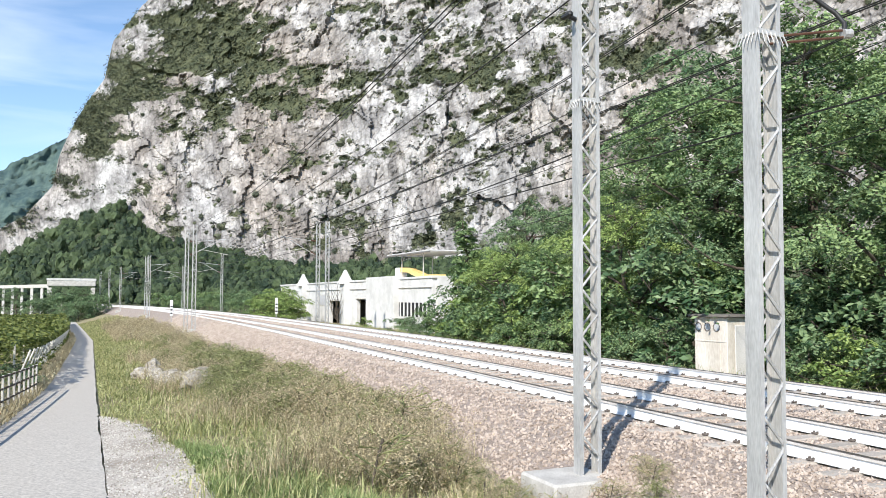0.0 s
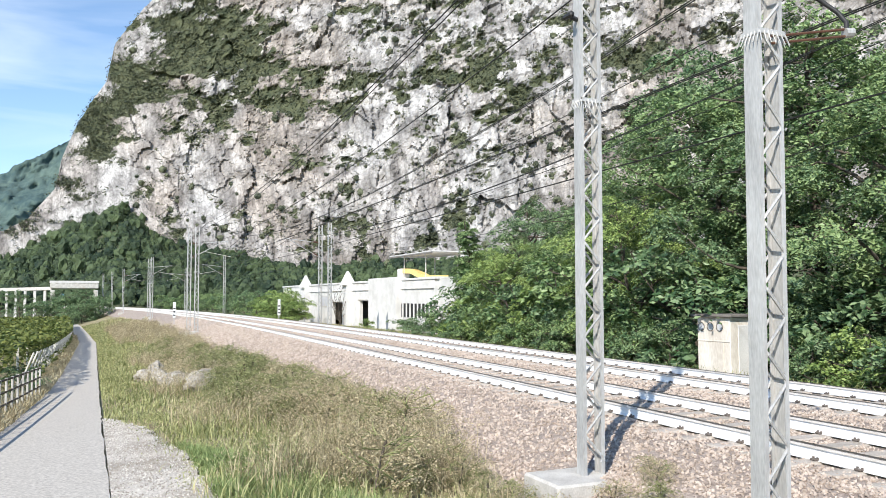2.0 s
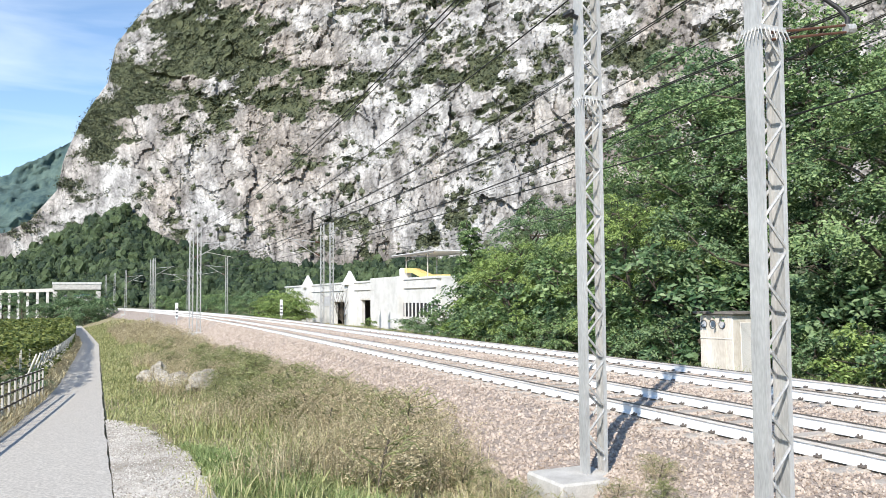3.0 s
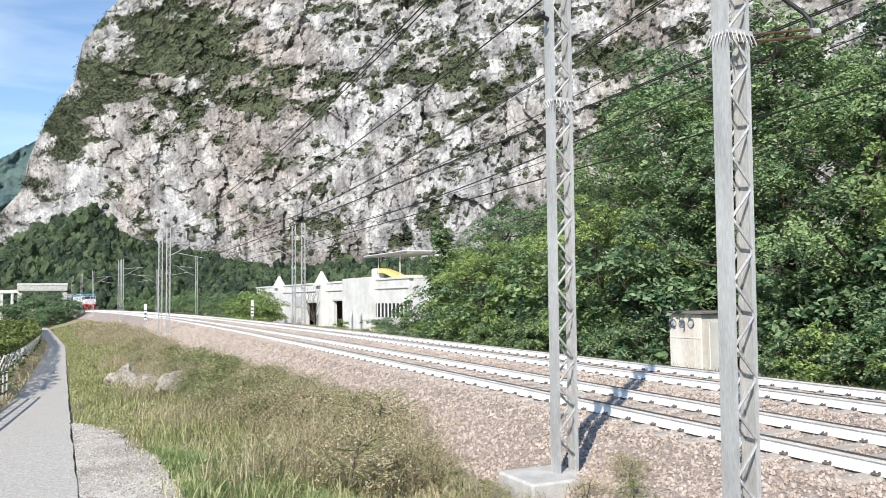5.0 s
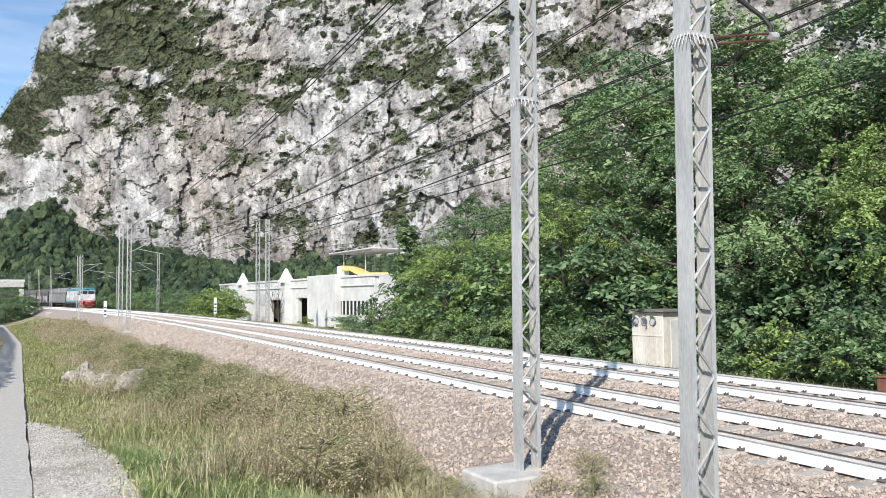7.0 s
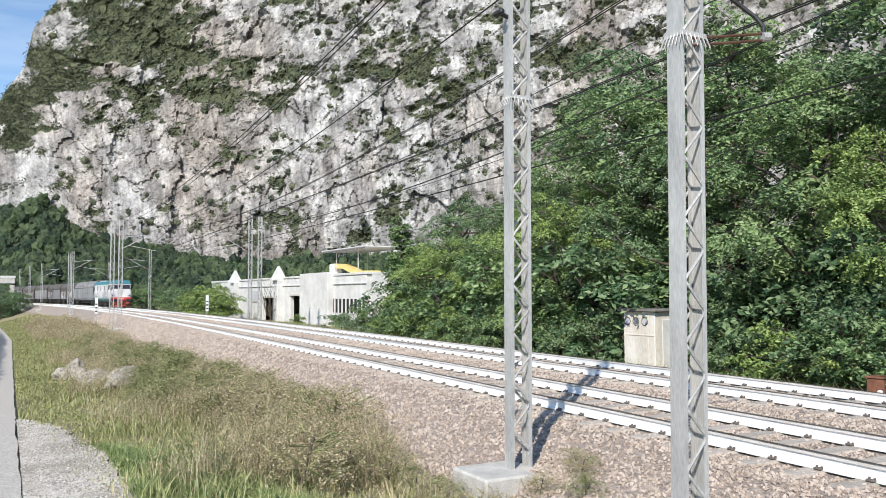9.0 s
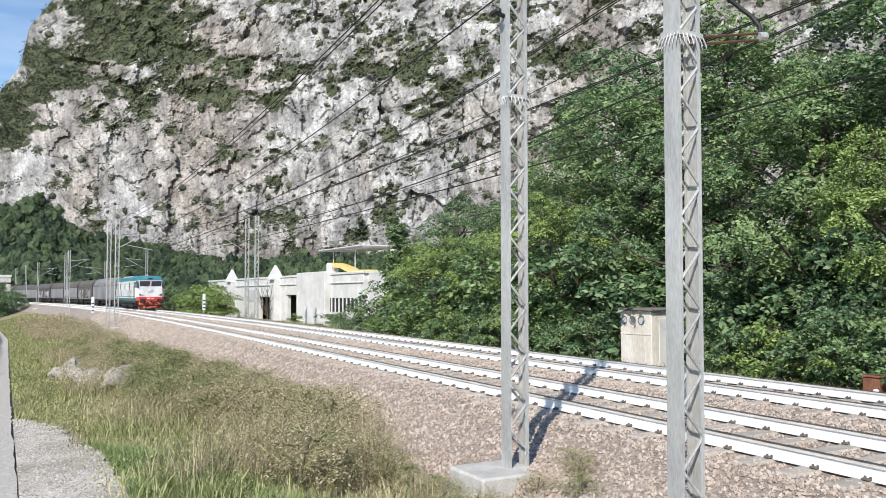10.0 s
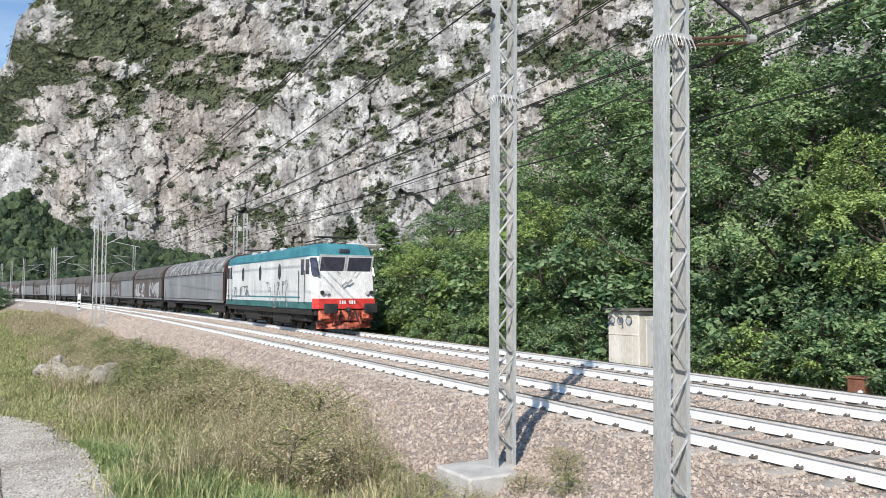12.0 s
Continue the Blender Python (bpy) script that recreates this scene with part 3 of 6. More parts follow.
    sk = np.concatenate([np.stack([np.repeat(arc[:, None], ns - 1, 1), skirt[:, :-1, 2], 0 * skirt[:, :-1, 2]], -1), skin.reshape(len(b), nc, 3), np.repeat(skin.reshape(len(b), nc, 3)[:, -1:], 5, 1)], 1)
    at = me.attributes.new("skin", "FLOAT_VECTOR", "POINT")
    at.data.foreach_set("vector", sk.astype(np.float32).ravel())
    tagged(new("mountain", me), "pale limestone cliff with dark shrubs on its ledges", "mountain", kind="structure")
    return b[:, 0], skirt, rock, cover.reshape(len(b), nc)


MB, SKIRT, ROCK, COVER = build_mountain()


def clump_leaves(centres, radii, per, size, rng, squash=0.8):
    """Leaves crowded near the skin of uneven clumps."""
    n = len(centres)
    d = rng.normal(size=(n, per, 3))
    d /= np.linalg.norm(d, axis=2)[..., None]
    d[..., 2] = np.abs(d[..., 2]) * 1.0 - 0.25
    r = radii[:, None, None] * rng.uniform(0.45, 1.1, (n, per, 1))
    pos = centres[:, None] + d * r * np.array([1, 1, squash])
    return leaves_np(pos.reshape(-1, 3), np.repeat(size, per) if np.ndim(size) else size, rng, 0.35, 0.75)


ICO = bmesh.new()
bmesh.ops.create_icosphere(ICO, subdivisions=2, radius=1.0)
ICO_V = np.array([v.co for v in ICO.verts])
ICO_F = np.array([[v.index for v in f.verts] for f in ICO.faces])
ICO.free()


def crowns(c, r, tall, per, leaf, rng):
    """Lumpy tree crowns: a noisy leaf mass each, and loose leaves standing off its skin."""
    n = len(c)
    lump = 0.4 + 1.05 * vnoise((ICO_V[None] * 2.4 + rng.uniform(0, 60, (n, 1, 3))).reshape(-1, 3)).reshape(n, -1, 1)
    v = c[:, None] + ICO_V[None] * (0.78 * lump) * r[:, None, None] * np.array([1, 1, tall])
    f = (ICO_F[None] + (np.arange(n) * len(ICO_V))[:, None, None]).reshape(-1, 3)
    pick = rng.integers(0, len(ICO_V), (n, per))
    d = ICO_V[pick] + rng.normal(size=(n, per, 3)) * 0.2
    k = np.take_along_axis(lump[..., 0], pick, 1)[..., None]
    pos = c[:, None] + d * (k * rng.uniform(0.72, 1.15, (n, per, 1))) * r[:, None, None] * np.array([1, 1, tall])
    lv, _f = leaves_np(pos.reshape(-1, 3), np.repeat(leaf * r, per), rng, 0.3, 0.8, 0.0, d.reshape(-1, 3))
    lv = lv.reshape(-1, 4, 3)[:, 1:].reshape(-1, 3)
    return (v.reshape(-1, 3), f), (lv, np.arange(len(lv)).reshape(-1, 3))


def far_woods():
    rng = np.random.default_rng(11)
    ok = np.where((MB > -14) & (MB < 34))[0]
    i = rng.choice(ok, 3900)
    j = rng.integers(3, SKIRT.shape[1], 3900)
    c = SKIRT[i, j] + rng.normal(size=(3900, 3)) * [2, 2, 0]
    d = np.hypot(c[:, 0], c[:, 1])
    keep = d > 85
    c, d = c[keep], d[keep]
    r = (0.85 + 1.4 * rng.random(len(c)) ** 1.4) * (0.35 + d / 330)
    c[:, 2] += r * rng.uniform(0.3, 1.2, len(c))
    mass, lv = crowns(c, r, 1.3, 120, 0.235, rng)
    wood_ = tagged(new("woodland", np_mesh("woodland", *lv, M_WOODS)), "dense green broadleaf wood at the mountain's foot", "woods", kind="stuff")
    tagged(link_mesh("leaf_mass", np_mesh("leaf_mass", *mass, M_WOODS, False), wood_), kind="stuff")
    # plant cover of the ledges, and single shrubs scattered over the lower face
    nb, nc = ROCK.shape[:2]
    m = 60000
    i, j = rng.integers(0, nb, m), rng.integers(0, nc, m)
    cv = COVER[i, j]
    keep = (cv + 0.12 * rng.normal(size=m) > 0.5) & (MB[i] > -7) & (MB[i] < 63)
    c = ROCK[i, j][keep]
    d = np.linalg.norm(c, axis=1)
    h = rng.uniform(0.4, 1.3, len(c)) * (0.45 + d / 260)
    v1 = clump_leaves(c + [0, 0, 0.2], h, 9, 0.42 * h + 0.1, rng, 0.9)
    m = 4000
    i, j = rng.integers(0, nb, m), rng.integers(0, nc, m)
    e = j / nc
    keep = (MB[i] > 3) & (MB[i] < 63) & (rng.random(m) < 0.1 + 0.75 * smooth01(MB[i], 14, 30) * (1 - 0.6 * smooth01(e, 0.45, 0.9)) + 0.25 * (1 - smooth01(e, 0.1, 0.4)))
    keep &= vnoise(np.stack([MB[i] * 0.55, e * 6, 0 * e], -1)) > 0.38
    c = ROCK[i, j][keep]
    d = np.linalg.norm(c, axis=1)
    r = (0.45 + 1.0 * rng.random(len(c)) ** 1.8) * (0.4 + d / 260)
    mass, lv = crowns(c + np.stack([0 * r, 0 * r, 0.4 * r], -1), r, 0.95, 90, 0.42, rng)
    sh = tagged(new("cliff_shrubs", np_mesh("cliff_shrubs", *v1, M_SHRUB)), "dark green shrubs clinging to the rock ledges", "shrubs", kind="stuff")
    tagged(link_mesh("leaf_mass", np_mesh("leaf_mass", *join_np([mass, lv]), M_SHRUB, False), sh), kind="stuff")


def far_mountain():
    """Wooded mountain further up the valley, its haze put into the base colour."""
    b = np.linspace(-30, 7, 300)[:, None]
    k = np.linspace(0, 1, 90)[None]
    e = np.interp(b, (-45, -12, -3.8, -1.5, 0.15, 7), (4.5, 6.6, 8.3, 9.7, 11.0, 15.0)) * k
    d = 1100 + 500 * k + 0 * b
    an = np.radians(b)
    z = 1.74 + d * np.tan(np.radians(e)) - 6 * (1 - k)
    p = np.stack([d * np.sin(an), d * np.cos(an), z], -1).reshape(-1, 3)
    n1 = fnoise(p / [90, 90, 140] + 4, 5, 0.6) - 0.5
    p[:, 1] += 190 * n1
    p[:, 2] += 22 * (fnoise(p / 16 + 9, 4, 0.6) - 0.5)
    n = 90
    i = (np.arange(299)[:, None] * n + np.arange(n - 1)[None]).ravel()
    me = np_mesh("far_mountain", p, np.stack([i, i + n, i + n + 1, i + 1], 1), M_FAR_HAZE, True)
    tagged(new("far_mountain", me), "distant wooded mountainside with blue-green haze painted into its colour", "mountain", kind="structure")


# blue-green base colour imitates the haze of distance
M_FAR_HAZE = mat("hazy_distant_forest", (0.05, 0.085, 0.09), (0.12, 0.17, 0.145), 0.9, 0, 0.015, 0.12, 0, spec=0.1)
far_mountain()
far_woods()

# ---- overhead line masts ----


def loft(bm, rings):
    """Skins closed rings of equal length and caps the ends."""
    vs = [[bm.verts.new(p) for p in r] for r in rings]
    for a, b in zip(vs, vs[1:]):
        for i in range(len(a)):
            bm.faces.new((a[i], a[(i + 1) % len(a)], b[(i + 1) % len(a)], b[i]))
    bm.faces.new(vs[0][::-1])
    bm.faces.new(vs[-1])
    bmesh.ops.recalc_face_normals(bm, faces=bm.faces)


MAST_H = 8.3


def mast_channel(bm, sx):
    """One channel of a laced mast: web outwards, flanges inwards."""
    u = [(0.175, -0.1), (0.175, 0.1), (0.115, 0.1), (0.115, 0.088), (0.163, 0.088), (0.163, -0.088), (0.115, -0.088), (0.115, -0.1)]
    loft(bm, [[(sx * x, y, z) for x, y in u] for z in (0.0, MAST_H)])


def lacing_mesh(sy, step=0.305):
    """One zigzag bar bent between the channels on one side."""
    n = int(MAST_H / step)
    pts = []
    for k in range(n):
        a = -0.13 if k % 2 else 0.13
        z = 0.2 + k * step
        pts += [(a * 0.82, sy * 0.105, z - 0.045), (a, sy * 0.105, z), (a * 0.82, sy * 0.105, z + 0.045)]
    v, f = tube_np(np.array(pts), 0.017, 6)
    return np_mesh("lacing", v, f, M_GALV)


def barbs(bm, z=4.76):
    """Anti-climbing collar: a band with spikes bent down and outwards."""
    for s in (-1, 1):
        box(bm, (0, s * 0.125, z), (0.36, 0.02, 0.05))
        box(bm, (s * 0.175, 0, z), (0.02, 0.27, 0.05))
    for k in range(7):
        u = -0.17 + k * 0.057
        for s in (-1, 1):
            rod(bm, (u, s * 0.13, z), (u * 1.15, s * 0.18, z - 0.12), 0.009, 0.004, 5)
            if k < 6:
                w = -0.12 + k * 0.048
                rod(bm, (s * 0.18, w, z), (s * 0.23, w * 1.2, z - 0.12), 0.009, 0.004, 5)


def footing(bm, sx=1.0, sy=1.1):
    box(bm, (-0.3, 0.02, -0.45), (sx, sy, 0.9), 0.03)


def make_mast(label):
    m = thing("catenary_mast", label, "mast", "overhead line masts")
    for s in (-1, 1):
        part("channel", one(mast_channel, s), M_GALV, m)
        link_mesh("lacing", lacing_mesh(s), m, "zigzag lacing bar")
    part("barb_collar", one(barbs), M_GALV, m, "spiked anti-climbing collar")
    return m


mast = make_mast("galvanised steel lattice mast on a concrete footing")
slim = Matrix.Diagonal((0.92, 0.75, 1, 1))
part("footing", one(footing), M_CONCRETE, mast, "pale weathered concrete footing")
NEAR_Z = -0.47
copy_thing(mast, pose(6.0, 8.13, NEAR_Z, 0.2, 0.28, -2) @ slim)
for mx, my in ((8.95, 66.4), (9.2, 63.9), (10.3, 117), (10.35, 113), (9.4, 158), (8.4, 178), (7.2, 192)):
    copy_thing(mast, pose(mx, my, float(ground_z(np.array([mx]), np.array([my]))[0]) + 0.14, 0, 0, 2) @ slim)
for mx, my in ((19.7, 111), (18.5, 61.2), (18.6, 59.0), (19.6, 150)):
    copy_thing(mast, pose(mx, my, float(ground_z(np.array([mx]), np.array([my]))[0]) + 0.14, 0, 0, 182) @ slim)
mast.matrix_basis = pose(6.0, 5.34, NEAR_Z, 0.5, 0.45, -2) @ Matrix.Diagonal((0.92, 0.88, 1, 1))


def cantilever(x, y, s):
    """Hinged bracket from a mast to the wires over its track."""
    c = thing("catenary_bracket", "tubular catenary bracket with brown insulators on a mast", "bracket", "catenary brackets")
    part("top_tube", one(rod, (s * 0.2, 0, 6.35), (s * 3.1, 0, 6.65), 0.03, seg=8), M_GALV, c)
    part("brace_tube", one(rod, (s * 0.2, 0, 5.2), (s * 2.6, 0, 6.55), 0.03, seg=8), M_GALV, c)
    part("steady_arm", one(rod, (s * 1.2, 0, 5.75), (s * 3.3, 0, 5.35), 0.02, seg=8), M_POST, c, "pale steady arm")
    for z in (6.37, 5.27):
        part("insulator", one(rod, (s * 0.22, 0, z), (s * 0.6, 0, z + 0.05 + (0.17 if z < 6 else 0)), 0.06, seg=10), M_BROWN_INS, c, "brown ribbed insulator")
    c.location = (x, y, 0)


for mx, my, s in ((8.95, 66.4, 1), (10.3, 117, 1), (9.4, 158, 1), (19.7, 111, -1), (18.5, 61.2, -1), (19.6, 150, -1)):
    cantilever(mx, my, s)

# ---- overhead wires ----


def wire(name, off, z, y0, y1, sag, span, r, label, x_extra=0.0):
    ys = np.linspace(y0, y1, int((y1 - y0) / 2.5) + 1)
    ph = ((ys - 7) % span) / span
    pts = np.stack([near_rail_x(ys) + off + x_extra, ys, z - 4 * sag * ph * (1 - ph)], -1)
    v, f = tube_np(pts, r, 5)
    tagged(new(name, np_mesh(name, v, f, M_WIRE, True)), label, "cable", "overhead wires")


for off in (0.75, 4.55):
    for s in (-0.03, 0.03):
        wire("contact_wire", off + s, 5.3, -25, 330, 0.0, 54, 0.011, "taut dark copper contact wire above the track")
        wire("messenger_wire", off + s, 6.7, -25, 330, 1.0, 54, 0.011, "sagging dark messenger cable above the contact wire")
wire("feeder_cable", -2.0, 7.6, -25, 330, 0.6, 54, 0.014, "dark feeder cable along the mast tops")
wire("feeder_cable", -2.35, 7.1, -25, 330, 0.6, 54, 0.012, "dark feeder cable along the mast tops")
wire("feeder_cable", -1.7, 6.2, -25, 330, 0.7, 54, 0.012, "dark feeder cable along the masts")
wire("feeder_cable", 2.6, 6.9, -25, 330, 0.9, 54, 0.01, "thin dark cable between the tracks")
wire("feeder_cable", 7.0, 7.3, -25, 330, 0.8, 54, 0.012, "dark cable beyond the far track")
wire("feeder_cable", 7.4, 5.6, -25, 330, 0.9, 54, 0.012, "thin dark cable beyond the far track")


# ---- trackside hut ----


def hut_body(bm):
    box(bm, (0, 0, 0.0), (1.0, 1.22, 2.4), 0.02)


hut = thing("trackside_hut", "small stained plaster relay hut with a flat slab roof", "hut")
part("wall", one(hut_body), M_HUT, hut)
part("roof", one(box, (0, 0, 1.24), (1.25, 1.5, 0.08), 0.015), M_ROOFTILE, hut, "grey overhanging slab roof")
part("moulding", one(box, (-0.505, 0, 0.52), (0.02, 1.2, 0.04), 0.005), M_HUT, hut, "thin plaster moulding")
for k in (-1, 0, 1):
    part("vent", one(rod, (-0.508, 0.1 + k * 0.34, 0.92), (-0.44, 0.1 + k * 0.34, 0.92), 0.1, seg=16), M_FRAME, hut, "round grey vent cover")
    part("vent_ring", one(lambda bm, y: [rod(bm, (-0.512, y + 0.115 * math.cos(a), 0.92 + 0.115 * math.sin(a)), (-0.512, y + 0.115 * math.cos(a + 0.42), 0.92 + 0.115 * math.sin(a + 0.42)), 0.012, seg=5) for a in np.arange(15) * 0.42], 0.1 + k * 0.34), M_ROOFTILE, hut, "dark vent ring")
part("door", one(box, (0.1, -0.615, 0.1), (0.6, 0.03, 1.75), 0.01), M_WHITE_WALL, hut, "pale metal door")
part("cable_conduit", one(box, (-0.505, -0.35, -0.35), (0.025, 0.03, 1.6), 0.004), M_HUT, hut)
hut.matrix_basis = pose(17.02, 16.55, 0.0, 0, 0, 1)

# ---- train ----


def s_table():
    y = np.arange(-60, 720, 1.0)
    x = near_rail_x(y) + 4.55
    s = np.concatenate([[0], np.cumsum(np.hypot(np.diff(x), np.diff(y)))])
    return x, y, s


TX, TY, TS = s_table()
LOCO_L = 17.8
TRAIN_T = (0, 1, 2, 3, 4, 5, 6, 7, 8, 9, 9.5, 10, 10.5, 11, 11.5, 12)
TRAIN_Y = (330, 305.5, 281, 257, 233, 209.3, 184.8, 160.5, 138.5, 117.5, 105.8, 92.4, 78.2, 62.9, 47.2, 30.4)


def on_track(s):
    x, y = np.interp(s, TS, TX), np.interp(s, TS, TY)
    x2, y2 = np.interp(s + 2, TS, TX), np.interp(s + 2, TS, TY)
    return float(x), float(y), math.degrees(math.atan2(-(x2 - x), y2 - y))


def vehicle_rows(behind):
    """Rows of a vehicle whose middle runs that far behind the train's front."""
    rows = []
    for t, y in zip(TRAIN_T, TRAIN_Y):
        x, yy, h = on_track(float(np.interp(y, TY, TS)) + behind)
        rows.append((t, pose(x, yy, 0, 0, 0, h)))
    return rows


def cab_y(z):
    """How far the cab front reaches from the middle at height z."""
    return float(np.interp(z, (0.9, 1.5, 2.45, 3.35, 3.75, 4.0), (8.3, 8.34, 8.3, 7.95, 7.83, 7.6)))


def body_slab(bm, z0, z1, w0, w1):
    """A horizontal slice of the locomotive's body, with chamfered cab corners."""
    rings = []
    for z, w in ((z0, w0), (z1, w1)):
        c = cab_y(z)
        rings.append([(-w, -c + 0.35, z), (-w + 0.22, -c, z), (w - 0.22, -c, z), (w, -c + 0.35, z),
                      (w, c - 0.35, z), (w - 0.22, c, z), (-w + 0.22, c, z), (-w, c - 0.35, z)])
    loft(bm, rings)


def corner_glass(bm, sx, e):
    """Pane on the chamfer between cab side and front."""
    rings = []
    for z in (2.46, 3.24):
        c = cab_y(z)
        a, b = Vector((sx * 1.5, e * (c - 0.35), z)), Vector((sx * 1.28, e * c, z))
        n = Vector((sx * 0.847, e * 0.532, 0))
        p, q = a.lerp(b, 0.06), a.lerp(b, 0.94)
        rings.append([p + n * 0.012, q + n * 0.012, q - n * 0.05, p - n * 0.05])
    loft(bm, rings)


def porthole(bm, y, sx):
    o = rod(bm, (sx * 1.49, 0, 0), (sx * 1.515, 0, 0), 0.28, seg=20)
    bmesh.ops.transform(bm, matrix=Matrix.Translation((0, y, 2.72)) @ Matrix.Diagonal((1, 0.85, 1.4, 1)), verts=o)


def strokes(bm, rng, x, y0, y1, z0, z1, n, w=0.05):
    """Tangled spray strokes lying on a side wall."""
    y, z = rng.uniform(y0, y1), rng.uniform(z0, z1)
    for _ in range(n):
        y2, z2 = np.clip(y + rng.normal() * 0.3, y0, y1), np.clip(z + rng.normal() * 0.5, z0, z1)
        a, b = Vector((x, y, z)), Vector((x, y2, z2))
        ln = max((b - a).length, 0.05)
        m = Matrix.Rotation(math.atan2(b.z - a.z, b.y - a.y), 4, "X")
        box(bm, (a + b) / 2, (0.006, ln, w * rng.uniform(0.7, 1.8)), 0, m)
        y, z = y2, z2
        if rng.random() < 0.2:
            y, z = rng.uniform(y0, y1), rng.uniform(z0, z1)


def bogie(parent, y, base, r, name="bogie"):
    """Bogie with a side frame and four wheels."""
    bo = part(name, one(lambda bm: [box(bm, (s * 1.12, y, 0.66), (0.2, base + 1.5, 0.5), 0.06) for s in (-1, 1)] + [box(bm, (0, y, 0.66), (2.2, 0.5, 0.25), 0.04)]), M_UNDER, parent, "oily black bogie frame")
    for a in (-1, 1):
        for s in (-1, 1):
            part("wheel", one(rod, (s * 0.68, y + a * base / 2, r), (s * 0.82, y + a * base / 2, r), r, seg=20), M_UNDER, bo)
            part("axle_box", one(box, (s * 1.22, y + a * base / 2, r), (0.14, 0.32, 0.3), 0.05), M_UNDER, bo)
    return bo


def build_loco():
    rng = np.random.default_rng(3)
    lo = thing("electric_locomotive", "white and teal electric locomotive with red front band and graffiti", "locomotive")
    part("sill_band", one(body_slab, 1.0, 1.3, 1.5, 1.5), M_SILL, lo, "teal sill band")
    body = part("body", one(body_slab, 1.3, 3.3, 1.5, 1.5), M_LOCO_WHITE, lo, "grimy white body side")
    part("cornice", one(body_slab, 3.3, 3.7, 1.5, 1.42), M_TEAL, lo, "teal roof edge")
    roof = part("roof", one(body_slab, 3.7, 3.88, 1.42, 1.05), M_TEAL, lo, "teal roof")
    for sx in (-1, 1):
        part("side_stripe", one(box, (sx * 1.502, 0.4, 1.5), (0.012, 14.6, 0.07)), M_TEAL, body, "thin teal stripe")
        for y in (-3.2, 0.3, 3.9):
            part("porthole", one(porthole, y, sx), M_GLASS, body, "dark oval engine-room window")
        for e in (-1, 1):
            door = part("cab_door", one(box, (sx * 1.505, e * 6.75, 2.15), (0.02, 0.62, 1.7), 0.005), M_LOCO_WHITE, body)
            part("door_window", one(box, (sx * 1.512, e * 6.75, 2.85), (0.02, 0.42, 0.7), 0.008), M_GLASS, door)
            for k in (-0.42, 0.42):
                part("handrail", one(rod, (sx * 1.56, e * 6.75 + k, 1.2), (sx * 1.56, e * 6.75 + k, 2.7), 0.018, seg=6), M_BLACK, body)
            part("cab_side_window", one(box, (sx * 1.505, e * 7.42, 2.85), (0.02, 0.5, 0.66), 0.008), M_GLASS, body)
        for y in (-1.5, 2.1, 5.3):
            part("panel_seam", one(box, (sx * 1.501, y, 2.3), (0.006, 0.02, 1.9)), M_FRAME, body)
        for y in (-4.6, -1.6, 2.2):
            part("air_grille", one(box, (sx * 1.503, y, 2.0), (0.012, 1.2, 0.9), 0.003), M_LOCO_WHITE, body)
        for (y0, y1, z0, z1, n) in ((-4.6, -3.7, 1.1, 2.3, 16), (-3.4, -2.2, 1.0, 2.2, 22), (-1.8, -0.9, 1.1, 2.2, 14), (2.2, 4.6, 1.5, 2.05, 30), (5.2, 6.0, 1.45, 2.0, 12)):
            tagged(part("graffiti", one(strokes, rng, sx * 1.512, y0, y1, z0, z1, n), M_GRAFFITI, body), "grey spray-paint graffiti", kind="stuff")
    for e in (-1, 1):
        part("front_band", one(lambda bm: loft(bm, [[(-1.49, e * 8.05, z), (-1.29, e * 8.38, z), (1.29, e * 8.38, z), (1.49, e * 8.05, z)] for z in (1.02, 1.46)])), M_RED, lo, "bright red front band")
        for k in range(7):
            if k != 3:
                part("number_bar", one(box, (-0.33 + k * 0.11, e * 8.385, 1.3), (0.07, 0.012, 0.15)), M_LOCO_WHITE, lo, "plain white number bar")
        tilt = Matrix.Rotation(e * radians(-21.2), 4, "X")
        surround = part("windscreen_surround", one(box, (0, e * 8.14, 2.86), (2.54, 0.02, 1.06), 0.01, tilt), M_FRAME, lo, "grey windscreen surround")
        for sx in (-1, 1):
            part("windscreen_frame", one(box, (sx * 0.63, e * 8.152, 2.88), (1.2, 0.02, 0.92), 0.01, tilt), M_LOCO_WHITE, surround)
            part("windscreen", one(box, (sx * 0.63, e * 8.162, 2.88), (1.09, 0.02, 0.8), 0.01, tilt), M_GLASS, surround, "dark windscreen pane")
            part("wiper", one(rod, (sx * 0.3, e * 8.31, 2.52), (sx * 0.7, e * 8.19, 2.85), 0.012, seg=5), M_BLACK, surround)
            for k, mm in ((0.92, M_FRAME), (1.14, M_BLACK)):
                part("headlight", one(rod, (sx * k, e * 8.3, 1.72), (sx * k, e * 8.39, 1.72), 0.085, seg=14), mm, lo, "round headlight")
            bf = part("buffer", one(rod, (sx * 0.88, e * 8.3, 1.06), (sx * 0.88, e * 8.8, 1.06), 0.12, seg=12), M_BLACK, lo, "black side buffer")
            part("buffer_plate", one(box, (sx * 0.92, e * 8.84, 1.04), (0.62, 0.08, 0.42), 0.03), M_BLACK, bf)
            part("brake_hose", one(lambda bm: [rod(bm, (sx * (0.3 + 0.05 * k), e * (8.4 + 0.05 * k), 0.95 - 0.16 * k), (sx * (0.35 + 0.05 * k), e * (8.45 + 0.04 * k), 0.79 - 0.16 * k), 0.03, seg=6) for k in range(3)]), M_BLACK, lo)
